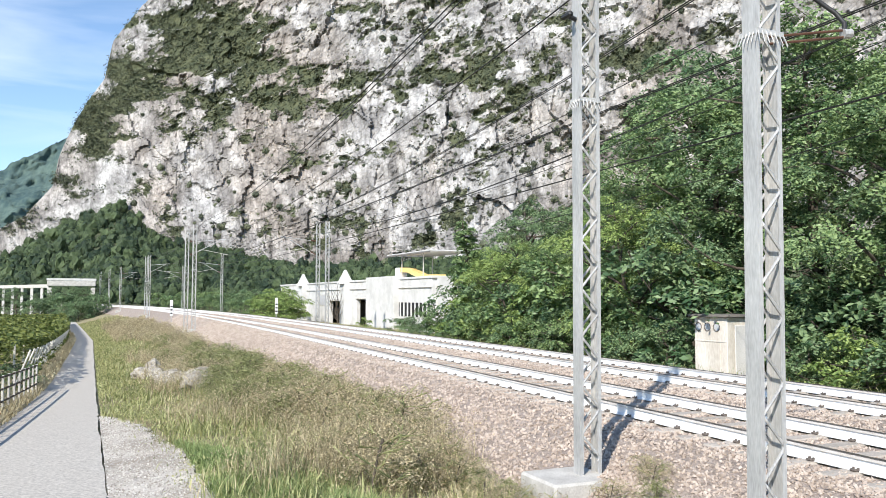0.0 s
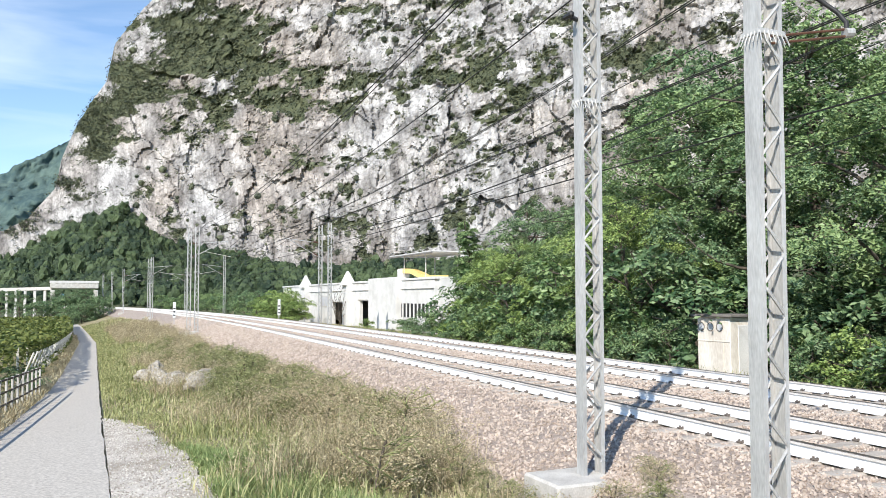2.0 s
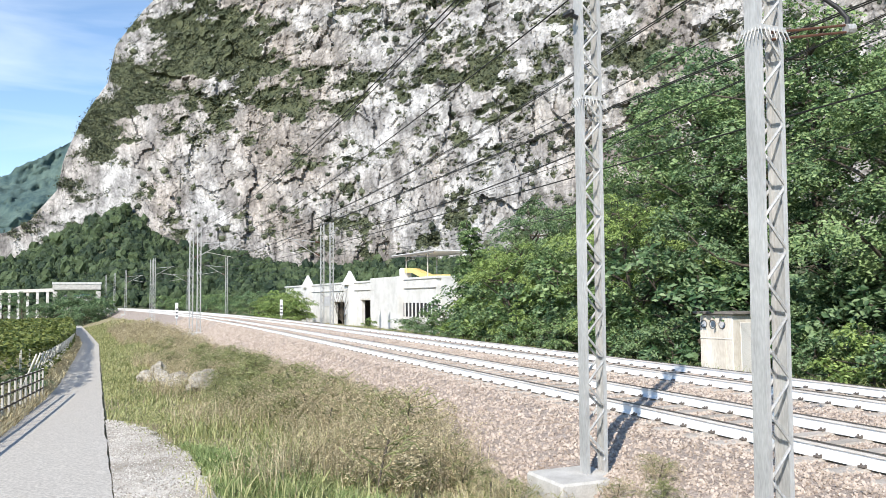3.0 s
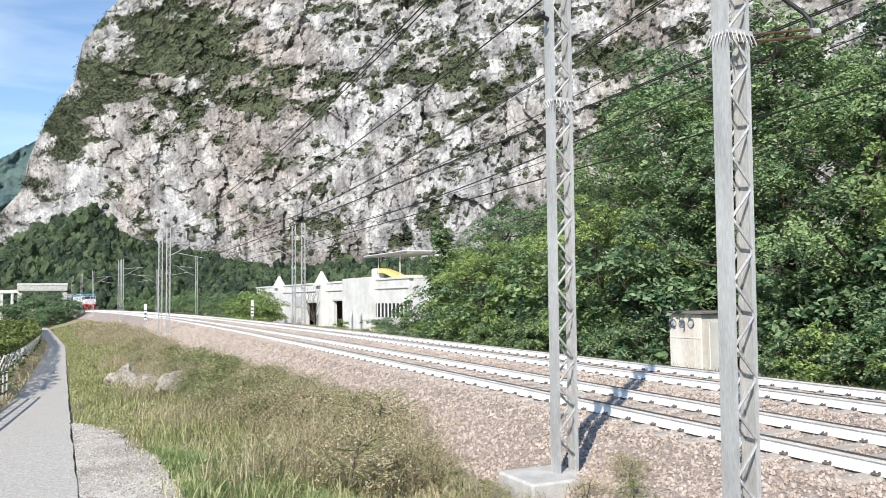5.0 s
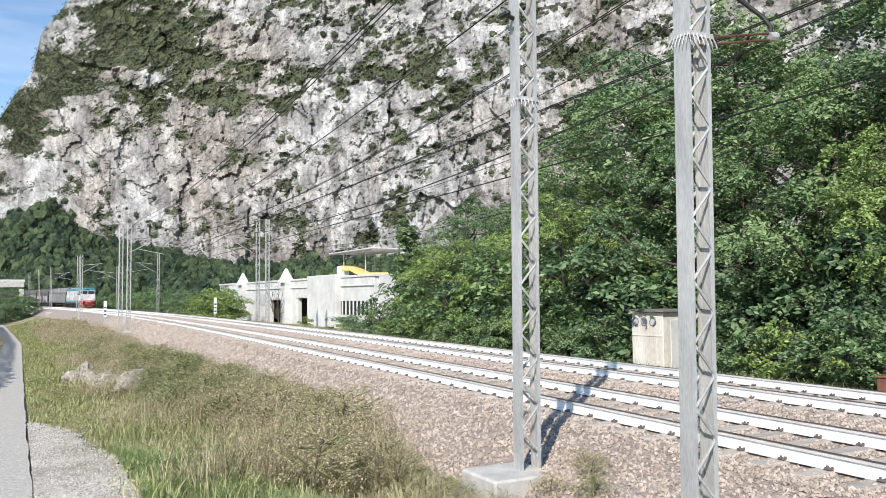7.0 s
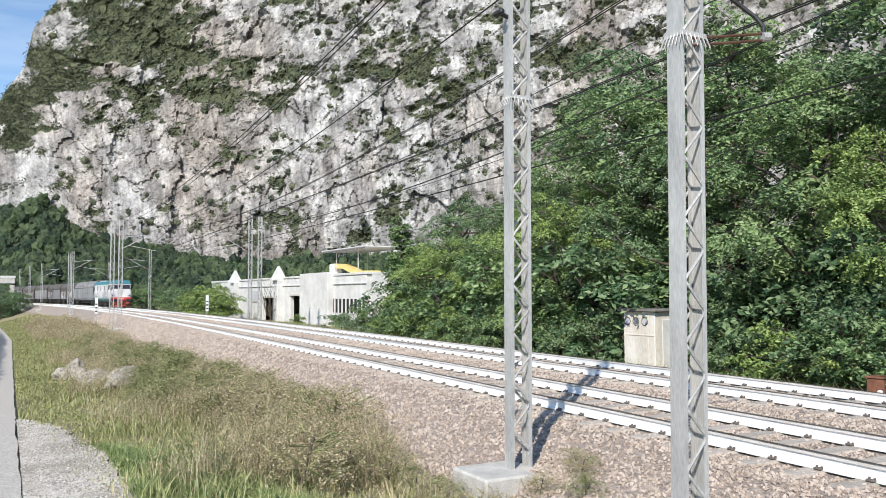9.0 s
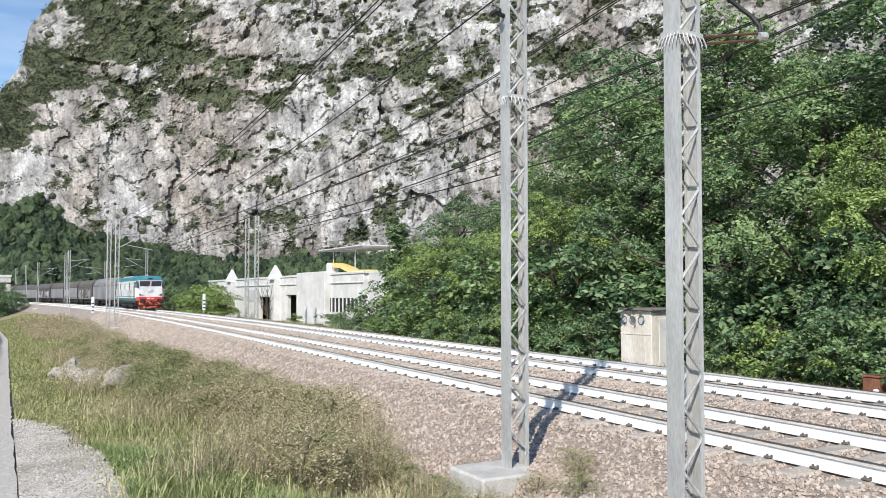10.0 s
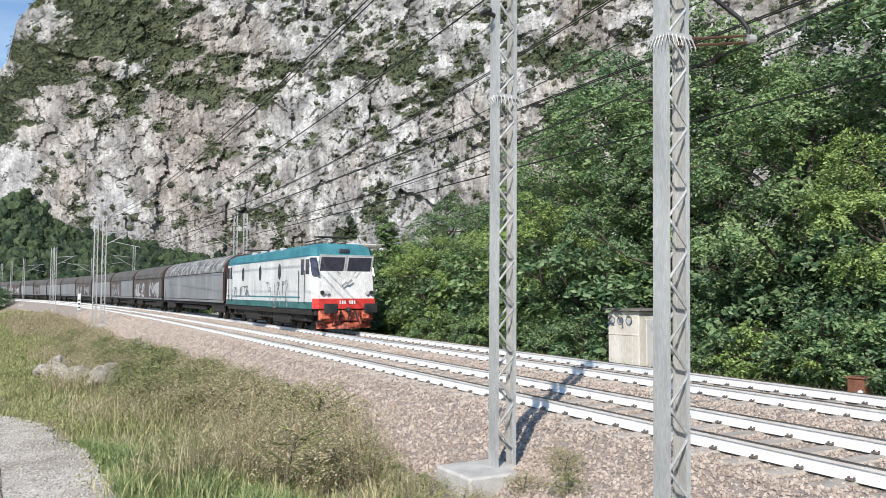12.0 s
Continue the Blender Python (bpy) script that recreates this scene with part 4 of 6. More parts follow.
            part("footstep", one(box, (sx * 1.2, e * 8.25, 0.45), (0.4, 0.3, 0.05), 0.01), M_UNDER, lo)
            part("emblem_bar", one(box, (0.12 * sx, e * 8.325, 2.14 + 0.05 * sx), (0.3, 0.012, 0.09), 0, Matrix.Rotation(-0.7, 4, "Y")), M_GRAFFITI, lo, "plain dark emblem bar")
        beam = part("buffer_beam", one(box, (0, e * 8.2, 0.72), (2.5, 0.25, 0.5), 0.05), M_RUSTRED if e < 0 else M_UNDER, lo, "grimy buffer beam")
        for sx in (-1, 1):
            part("beam_bracket", one(box, (sx * 0.95, e * 8.34, 0.7), (0.5, 0.16, 0.3), 0.05), M_RUSTRED if e < 0 else M_UNDER, beam, "dusty red bracket")
            part("air_pipe", one(rod, (sx * 0.55, e * 8.36, 0.9), (sx * 0.62, e * 8.4, 0.35), 0.05, seg=8), M_RUSTRED if e < 0 else M_UNDER, beam, "red air pipe")
        part("snow_plough", one(lambda bm: loft(bm, [[(-1.25, e * 8.0, z), (0, e * (8.45 + 0.1 * (z < 0.2)), z), (1.25, e * 8.0, z), (1.25, e * 7.9, z), (-1.25, e * 7.9, z)] for z in (0.16, 0.42)])), M_RUSTRED if e < 0 else M_UNDER, lo, "orange-red track plough")
        part("coupling", one(lambda bm: [box(bm, (0, e * 8.45, 0.98), (0.16, 0.4, 0.2), 0.04), rod(bm, (0, e * 8.6, 1.0), (0, e * 8.5, 0.5), 0.045, seg=8)]), M_UNDER, lo, "black screw coupling")
        part("roof_lamp", one(box, (0, e * 7.92, 3.55), (0.5, 0.14, 0.2), 0.05), M_GLASS, roof, "top headlight")
        pant = part("pantograph", one(lambda bm: [rod(bm, (s * 0.6, e * 4.3, 4.1), (s * 0.45, e * 6.6, 4.2), 0.03, seg=6) for s in (-1, 1)] + [rod(bm, (-0.75, e * 6.6, 4.25), (0.75, e * 6.6, 4.25), 0.035, seg=6), rod(bm, (-0.75, e * 6.3, 4.25), (0.75, e * 6.3, 4.25), 0.035, seg=6)]), M_UNDER, roof, "folded pantograph")
        part("pantograph_base", one(lambda bm: [box(bm, (s * 0.55, e * 5.4, 3.98), (0.08, 2.4, 0.08), 0.01) for s in (-1, 1)]), M_WAGON_END, pant)
        for s in (-1, 1):
            for k in (4.5, 6.2):
                part("insulator", one(rod, (s * 0.55, e * k, 3.85), (s * 0.55, e * k, 3.98), 0.07, seg=10), M_WAGON_END, pant)
    for y in (-2.6, -0.8, 0.9, 2.7):
        part("roof_hatch", one(box, (0, y, 3.9), (1.5, 1.4, 0.1), 0.03), M_TEAL, roof)
        part("roof_vent", one(box, (-1.15, y, 3.84), (0.3, 0.3, 0.16), 0.03), M_FRAME, roof)
    for y in (-5.35, 0, 5.35):
        bogie(lo, y, 2.15, 0.56)
    part("underframe", one(box, (0, 0, 0.86), (2.7, 16.2, 0.3), 0.03), M_UNDER, lo, "black underframe")
    for y in (-2.7, 2.7):
        part("equipment_box", one(box, (0, y, 0.55), (2.6, 2.6, 0.62), 0.05), M_UNDER, lo)
    for sx in (-1, 1):
        part("skirt", one(box, (sx * 1.4, 0, 0.88), (0.1, 15.6, 0.3), 0.02), M_UNDER, lo, "grimy black skirt below the sill")
        for e in (-1, 1):
            part("corner_window", one(corner_glass, sx, e), M_GLASS, body, "dark cab corner window")
    return lo


loco = build_loco()


def wagon_ring(y, w, z0, k=1.0):
    pr = [(-w, z0), (-w, 3.0), (-w * 0.93, 3.45), (-w * 0.72, 3.85), (-w * 0.38, 4.08), (0, 4.15), (w * 0.38, 4.08), (w * 0.72, 3.85), (w * 0.93, 3.45), (w, 3.0), (w, z0)]
    return [(x * k, y, z0 + (z - z0) * k) for x, z in pr]


def roof_shell(bm, half, w=1.42):
    pr = [(-w, 2.95), (-w * 0.95, 3.42), (-w * 0.74, 3.86), (-w * 0.4, 4.12), (0, 4.2), (w * 0.4, 4.12), (w * 0.74, 3.86), (w * 0.95, 3.42), (w, 2.95), (0, 3.2)]
    loft(bm, [[(x, y, z) for x, z in pr] for y in (-half, half)])


def build_wagon(ln, wall_mat, second_mat, label, tag, seed, roof_mat=M_WAGON_ROOF):
    """Covered wagon of length ln over buffers, sliding walls in two leaves a side."""
    rng = np.random.default_rng(seed)
    w = thing("covered_wagon", label, "wagon", "wagons of the goods train")
    half = ln / 2 - 0.65
    part("end_frame", one(lambda bm: loft(bm, [wagon_ring(y, 1.36, 1.15) for y in (-half, half)])), M_WAGON_END, w, "oxide-red body and end walls")
    part("roof", one(roof_shell, half - 0.06), roof_mat, w, "arched grimy metal roof")
    for sx in (-1, 1):
        for k, m in ((-1, wall_mat), (1, second_mat)):
            leaf = part("sliding_wall", one(box, (sx * 1.41, k * half / 2, 2.1), (0.07, half - 0.1, 1.75), 0.02), m, w, "sliding side wall leaf")
            for q in range(1, 4):
                part("wall_rib", one(box, (sx * 1.45, k * half / 2 - half / 2 + q * half / 4, 2.1), (0.02, 0.05, 1.7)), m, leaf)
            if tag and rng.random() < 0.8:
                tagged(part("graffiti", one(strokes, rng, sx * 1.465, k * half / 2 - half * 0.35, k * half / 2 + half * 0.35, 1.3, 2.5, 80, 0.15), M_FRAME, leaf), "pale spray-paint graffiti", kind="stuff")
        part("side_sill", one(box, (sx * 1.36, 0, 1.12), (0.1, 2 * half, 0.16), 0.02), M_WAGON_GREY, w)
        part("roof_rail", one(box, (sx * 1.43, 0, 2.99), (0.05, 2 * half, 0.06), 0.01), M_UNDER, w)
        for e in (-1, 1):
            part("buffer", one(rod, (sx * 0.88, e * half, 1.05), (sx * 0.88, e * (half + 0.6), 1.05), 0.16, seg=10), M_BLACK, w)
            part("end_post", one(box, (sx * 1.3, e * (half + 0.02), 2.1), (0.08, 0.1, 1.9), 0.01), M_UNDER, w)
    part("underframe", one(box, (0, 0, 0.95), (2.5, 2 * half, 0.24), 0.03), M_UNDER, w, "black underframe")
    for y in (-1, 1):
        bogie(w, y * (half - 2.2), 1.8, 0.46)
    part("brake_gear", one(lambda bm: [box(bm, (s * 0.9, 0, 0.62), (0.3, half * 0.8, 0.3), 0.04) for s in (-1, 1)]), M_UNDER, w)
    return w


def build_train():
    """The locomotive's wagons in order, each with the distance of its middle behind the train's front."""
    out, at = [(loco, LOCO_L / 2)], LOCO_L
    grey = build_wagon(22.4, M_WAGON_GREY, M_WAGON_GREY, "grey sliding-wall freight wagon with a peeling roof", False, 1, M_WAGON_PEEL)
    out.append((grey, at + 11.2))
    at += 22.4
    brown = build_wagon(16.4, M_WAGON_BROWN, M_WAGON_BROWN, "brown covered freight wagon with pale graffiti", True, 2)
    mixed = build_wagon(16.4, M_WAGON_GREY, M_WAGON_BROWN, "covered freight wagon with grey and brown wall leaves", True, 4)
    plain = build_wagon(16.4, M_WAGON_GREY, M_WAGON_GREY, "dull grey covered freight wagon", False, 5)
    kinds = (brown, mixed, plain, brown, plain, plain, mixed, plain, brown, plain, plain, mixed)
    used = set()
    for k in kinds:
        w = k if k not in used else copy_thing(k, pose(0, 0, 0))
        used.add(k)
        out.append((w, at + 8.2))
        at += 16.4
    return out


TRAIN = build_train()

# ---- trees and bushes ----


def limb_np(rng, a, b, r0, r1, bow=0.15, n=5):
    """A bowed, tapered limb as arrays, and its centre line."""
    k = np.linspace(0, 1, n)[:, None]
    a, b = np.asarray(a, float), np.asarray(b, float)
    off = rng.normal(size=3) * bow * np.linalg.norm(b - a)
    pts = a + (b - a) * k + off * (4 * k * (1 - k))
    d = np.gradient(pts, axis=0)
    d /= np.linalg.norm(d, axis=1)[:, None]
    s = np.cross(d, [0.31, 0.2, 0.93])
    s /= np.linalg.norm(s, axis=1)[:, None] + 1e-9
    u = np.cross(s, d)
    seg = 6
    an = np.linspace(0, 2 * np.pi, seg, endpoint=False)
    r = (r0 + (r1 - r0) * k)[:, :, None]
    v = pts[:, None] + r * (np.cos(an)[None, :, None] * s[:, None] + np.sin(an)[None, :, None] * u[:, None])
    f = [(i * seg + j, i * seg + (j + 1) % seg, (i + 1) * seg + (j + 1) % seg, (i + 1) * seg + j) for i in range(n - 1) for j in range(seg)]
    return v.reshape(-1, 3), np.array(f), pts


def tree_parts(seed, h, spread, limbs, sprays, leaf, low=0.12, lean=0.1):
    """Skeleton and feathery leaf sprays of a broadleaf tree."""
    rng = np.random.default_rng(seed)
    top = np.array([rng.normal() * lean * h, rng.normal() * lean * h, h * 0.85])
    tv, tf, trunk = limb_np(rng, (0, 0, -0.4), top, 0.035 * h * 0.55, 0.02, 0.05, 9)
    wood, tips = [], []
    for i in range(limbs):
        k = low + (0.97 - low) * (i + rng.random()) / limbs
        base = np.array([np.interp(k, np.linspace(0, 1, 9), trunk[:, c]) for c in range(3)])
        az = i * 2.4 + rng.normal() * 0.4
        ln = spread * (0.55 + 0.6 * np.sin(np.pi * min(1, 0.25 + 0.75 * k))) * rng.uniform(0.7, 1.15) * (1.0 if k < 0.8 else 0.7)
        tip = base + ln * np.array([np.cos(az), np.sin(az), rng.uniform(0.1, 0.75)])
        v, f, pts = limb_np(rng, base, tip, 0.012 * h * 0.6, 0.012, 0.15, 6)
        wood.append((v, f))
        tips.append((pts[-1], 1.0))
        for t in (0.5, 0.78):
            p0 = np.array([np.interp(t, np.linspace(0, 1, 6), pts[:, c]) for c in range(3)])
            q = p0 + rng.normal(size=3) * spread * np.array([0.26, 0.26, 0.1]) + [0, 0, 0.14 * spread]
            v, f, _p = limb_np(rng, p0, q, 0.012, 0.005, 0.1, 3)
            wood.append((v, f))
            tips.append((q, rng.uniform(0.6, 1.0)))
    size = np.array([t[1] for t in tips])
    tips = np.array([t[0] for t in tips])
    n = len(tips)
    # domed pads of drooping compound sprays, each turned outwards and up
    rim = spread * 0.25 * np.repeat(size, sprays)
    u = np.sqrt(rng.random(n * sprays))
    r = u * rim
    az = rng.uniform(0, 2 * np.pi, n * sprays)
    out = np.stack([np.cos(az), np.sin(az), 0 * az], -1)
    c = np.repeat(tips, sprays, 0) + out * r[:, None]
    c[:, 2] += rng.normal(size=len(c)) * 0.03 * spread - 0.75 * rim * u * u
    axis = np.repeat(tips, sprays, 0) * [1, 1, 0] - top * [0.5, 0.5, 0]
    axis /= np.linalg.norm(axis, axis=1)[:, None] + 0.3
    dome = out * (1.3 * u)[:, None] + 0.5 * axis + np.array([0, 0, 0.75])
    way = out + 0.4 * axis + rng.normal(size=(len(c), 3)) * 0.5
    way[:, 2] = way[:, 2] * 0.3 - 0.45
    way /= np.linalg.norm(way, axis=1)[:, None]
    m = 9
    k = np.linspace(0.05, 1, m)
    ln = rng.uniform(0.26, 0.55, len(c)) * (0.45 + 0.15 * spread)
    side = np.cross(way, [0, 0, 1.0])
    side /= np.linalg.norm(side, axis=1)[:, None]
    alt = np.where(np.arange(m) % 2, 1.0, -1.0) * leaf * 0.45
    pos = c[:, None] + way[:, None] * (ln[:, None] * k)[..., None] + side[:, None] * alt[None, :, None]
    pos[..., 2] -= 0.3 * (k ** 2) * ln[:, None]
    lv, lf = leaves_np(pos.reshape(-1, 3), leaf, rng, 0.62, 0.5, 0.25, np.repeat(dome, m, 0))
    return (tv, tf), join_np(wood), (lv, lf)


def make_tree(name, label, seed, h, spread, limbs, sprays, leaf, material, low=0.12, category="tree", lean=0.1):
    trunk, wood, lv = tree_parts(seed, h, spread, limbs, sprays, leaf, low, lean)
    t = thing(name, label, category, {"tree": "trackside trees", "bush": "trackside bushes"}.get(category, "scrub on the bank"))
    link_mesh("trunk", np_mesh("trunk", *trunk, M_BARK, True), t)
    link_mesh("branchwork", np_mesh("branchwork", *wood, M_OLIVE if category == "weed bush" else M_BARK, True), t, kind="stuff")
    link_mesh("crown", np_mesh("crown", *lv, material), t, kind="stuff")
    return t


def put(ob, x, y, s=1.0, rz=0.0, z=None, sz=None):
    zz = float(ground_z(np.array([x]), np.array([y]))[0]) if z is None else z
    return pose(x, y, zz, 0, 0, rz) @ Matrix.Diagonal((s, s, sz or s, 1))


locust_a = make_tree("locust_tree", "tall locust tree with feathery green leaves", 1, 10, 2.9, 16, 50, 0.120, M_LEAF_A)
locust_b = make_tree("locust_tree", "tall locust tree with deep green feathery crown", 2, 10, 2.7, 16, 50, 0.120, M_LEAF_B)
locust_c = make_tree("locust_tree", "young locust tree with yellow-green leaves", 3, 10, 3.0, 15, 50, 0.125, M_LEAF_C)
ivy_tree = make_tree("ivy_tree", "slender trunk wrapped in bright green ivy", 4, 8, 0.85, 46, 24, 0.12, M_LEAF_A, 0.05, "tree", 0.02)
bush_a = make_tree("bush", "dense green bush beside the track", 5, 2.2, 1.15, 14, 12, 0.12, M_LEAF_A, 0.02, "bush")
bush_b = make_tree("bush", "dark green bramble bush beside the track", 6, 2.0, 1.3, 14, 12, 0.12, M_LEAF_B, 0.02, "bush")
bush_c = make_tree("bush", "sunlit yellow-green bush beside the track", 7, 2.2, 1.2, 14, 12, 0.125, M_LEAF_C, 0.02, "bush")

TREES = [
    (locust_b, 22.9, 41.0, 0.62), (locust_a, 21.5, 34.6, 0.66), (locust_b, 22.5, 35.5, 0.86), (locust_c, 19.4, 31.0, 0.55), (locust_a, 22.3, 30.0, 0.85), (locust_b, 25.5, 33.0, 0.9),
    (locust_b, 19.8, 27.0, 0.8), (locust_a, 21.8, 25.0, 1.08), (locust_c, 19.6, 23.0, 0.7), (locust_b, 24.2, 22.0, 1.3), (locust_a, 20.6, 20.3, 1.15), (locust_a, 22.8, 17.5, 1.4),
    (locust_b, 19.9, 16.4, 0.85), (locust_a, 20.6, 13.6, 1.05), (locust_b, 23.2, 13.0, 1.5), (locust_b, 20.2, 10.6, 1.1), (locust_c, 19.0, 8.2, 0.75), (locust_a, 23.5, 9.0, 1.45),
    (locust_b, 27.5, 27.0, 1.5), (locust_a, 27.5, 19.0, 1.45), (locust_b, 28.0, 13.5, 1.3), (locust_a, 24.0, 5.0, 1.3), (locust_a, 20.0, 4.5, 1.0), (locust_b, 29.5, 37.0, 1.0), (locust_b, 26.5, 41.5, 0.75), (locust_a, 28.5, 7.5, 1.2),
]


def place_all(rows):
    """Copies each kind to its places; the first built stands at the last place of its kind."""
    last = {r[0]: i for i, r in enumerate(rows)}
    for i, (kind_, m) in enumerate(rows):
        if last[kind_] != i:
            copy_thing(kind_, m)
    for kind_, i in last.items():
        kind_.matrix_basis = rows[i][1]


place = [(kind_, put(kind_, x, y, s, k * 77.0)) for k, (kind_, x, y, s) in enumerate(TREES)]
place += [(ivy_tree, put(ivy_tree, 19.8, 38.0, 1.0)), (ivy_tree, put(ivy_tree, 21.2, 37.0, 0.75, 100))]
brng = np.random.default_rng(8)
for k in range(37):
    kind_ = (bush_a, bush_b, bush_a, bush_c, bush_b)[k % 5]
    y = 3.5 + k * 1.1 + brng.uniform(-0.4, 0.4)
    x = float(near_rail_x(y)) + 5.3 + 2.7 + brng.uniform(0, 1.5) + (1.9 if 13.6 < y < 18.4 else 0) + (2.0 if y > 46 else 0)
    place.append((kind_, put(kind_, x, y, brng.uniform(0.65, 1.15) * (0.75 if y > 35 else 1.0), k * 63.0)))
# taller thicket under the crowns
for k in range(15):
    y = 19.5 + k * 1.3 + brng.uniform(-0.4, 0.4)
    x = float(near_rail_x(y)) + 5.3 + brng.uniform(4.6, 6.6)
    kind_ = (bush_b, bush_a, bush_b, bush_c)[k % 4]
    place.append((kind_, put(kind_, x, y, brng.uniform(1.5, 2.3), k * 47.0)))
for k in range(16):
    y = 2.5 + k * 0.95 + brng.uniform(-0.4, 0.4)
    x = 20.6 + (k % 3) * 1.9 + brng.uniform(-0.5, 0.5)
    kind_ = (bush_b, bush_a, bush_b)[k % 3]
    place.append((kind_, put(kind_, x, y, brng.uniform(1.5, 2.2), k * 41.0)))
weed_a = make_tree("weed_bush", "olive-green scrubby weed bush on the bank", 12, 0.8, 0.6, 17, 9, 0.045, M_OLIVE, 0.0, "weed bush")
weed_b = make_tree("weed_bush", "dry brown scrubby weed bush on the bank", 13, 0.8, 0.64, 17, 9, 0.04, M_WEED, 0.0, "weed bush")
for k in range(60):
    y = 9 + 58 * brng.random() ** 1.15
    a, b = float(path_right(y)) + 1.6, float(toe(y)[0]) - 0.1
    x = a + (b - a) * (0.35 + 0.65 * brng.random())
    if y > 14 or x < 4.2:
        kind_ = weed_b if y < 15 else (weed_a, weed_b, weed_a)[k % 3]
        place.append((kind_, put(kind_, x, y, brng.uniform(0.5, 1.05), k * 63.0)))
# a hedge of dry scrub along the foot of the ballast
for k in range(70):
    y = 9.2 + 42 * (k / 70) ** 1.35 + brng.uniform(-0.25, 0.25)
    x = float(toe(y)[0]) + 0.15 - brng.random() ** 1.2 * (1.7 if y > 11 else 1.0) - (0.5 if y < 10.5 else 0)
    kind_ = (weed_b, weed_a, weed_b, weed_a if y > 15 else weed_b)[k % 4]
    place.append((kind_, put(kind_, x, y, brng.uniform(0.4, 0.62) if y < 12 else brng.uniform(0.55, 1.1), k * 101.0)))
# darker tall clumps on the crest of the bank
for k, (x, y, q) in enumerate(((5.0, 24.5, 1.3), (5.7, 26.0, 1.35), (5.9, 28.5, 1.3), (4.9, 30.0, 1.2), (5.6, 31.5, 1.3), (6.1, 34.0, 1.35), (5.2, 36.0, 1.2), (5.9, 38.5, 1.3), (4.4, 22.5, 0.9))):
    place.append((weed_a, put(weed_a, x, y, q, k * 67.0)))
for k, (x, y, q) in enumerate(((4.6, 12.6, 0.85), (5.0, 13.6, 0.95), (5.1, 14.8, 1.0), (4.6, 15.6, 0.95), (5.3, 16.4, 1.05), (4.9, 17.6, 1.0), (5.5, 18.6, 1.05), (4.3, 13.9, 0.8), (5.4, 20.2, 1.1))):
    place.append((weed_b, put(weed_b, x, y, q, k * 67.0)))
# sparse dry weeds round the near mast's footing
for k, (x, y, q) in enumerate(((4.75, 7.3, 0.42), (5.0, 8.3, 0.4), (4.5, 8.0, 0.46), (5.2, 7.2, 0.34), (5.05, 6.5, 0.36), (5.75, 7.45, 0.33), (6.3, 7.3, 0.34), (6.05, 6.9, 0.3), (6.55, 7.6, 0.26), (4.4, 7.1, 0.45), (4.8, 9.0, 0.42))):
    kind_ = (weed_b, weed_a, weed_b)[k % 3]
    place.append((kind_, put(kind_, x, y, q, k * 71.0)))
place.append((bush_b, put(bush_b, -1.25, 29.7, 0.5, 30)))
# ivy mound by the white building, shrubs in front of it, thicket at the gallery
for kind_, x, y, s in ((bush_c, 21.0, 87.0, 1.5), (bush_c, 21.8, 84.0, 1.35), (bush_c, 22.4, 88.5, 1.8), (bush_c, 22.6, 85.5, 1.6), (bush_c, 21.0, 90.5, 1.4), (bush_c, 23.2, 63, 0.45), (bush_a, 24.3, 57.5, 0.4), (bush_a, 23.0, 54.5, 0.45), (bush_b, 24.5, 51, 0.6), (bush_a, 22.9, 47.0, 0.45), (bush_b, 22.3, 44.5, 0.6),
                       (locust_b, -1.2, 184.0, 0.72), (locust_b, 1.2, 183.0, 0.75), (locust_b, 3.6, 182.0, 0.7), (bush_b, -1.5, 177, 2.6), (bush_b, 1.0, 176, 2.8), (bush_b, 3.4, 175, 2.7), (bush_b, 5.3, 173, 2.2), (bush_b, 4.6, 170, 1.8), (bush_b, 2.5, 168.0, 2.0), (bush_b, -5.0, 176, 2.4), (locust_b, -8.0, 176.0, 0.75), (locust_b, -13, 181, 0.75), (locust_a, -17, 178, 0.7), (bush_b, 0.2, 166, 1.6)):
    place.append((kind_, put(kind_, x, y, s, x * 50)))
for k in range(24):
    y = 70 + k * 5.2 + brng.uniform(-1, 1)
    x = float(near_rail_x(y)) + 5.3 + brng.uniform(4.5, 6.5)
    if y > 100:
        place.append(((bush_b, bush_a)[k % 2], put(bush_b, x, y, brng.uniform(1.2, 1.9), k * 63.0)))
place_all(place)

# ---- grass and weeds on the bank ----


def blades(rng, x, y, h, w, lean=1.25):
    """Bent tapering blades, each two quads."""
    n = len(x)
    z = ground_z(x, y) - 0.04
    az = rng.uniform(0, 2 * np.pi, n)
    d = np.stack([np.cos(az), np.sin(az), 0 * az], -1)
    s = np.stack([-np.sin(az), np.cos(az), 0 * az], -1) * (w * 0.5)[:, None]
    b = np.stack([x, y, z], -1)
    ln = (rng.uniform(0.1, 1.0, n) * lean * h)[:, None]
    m = b + d * ln * 0.35 + np.stack([0 * h, 0 * h, 0.6 * h], -1)
    t = b + d * ln + np.stack([0 * h, 0 * h, h], -1)
    v = np.stack([b - s, b + s, m + s * 0.8, m - s * 0.8, t + s * 0.15, t - s * 0.15], 1).reshape(-1, 3)
    i = np.arange(n)[:, None] * 6
    f = np.stack([i + [0, 1, 2, 3], i + [3, 2, 4, 5]], 1).reshape(-1, 4)
    return v, f


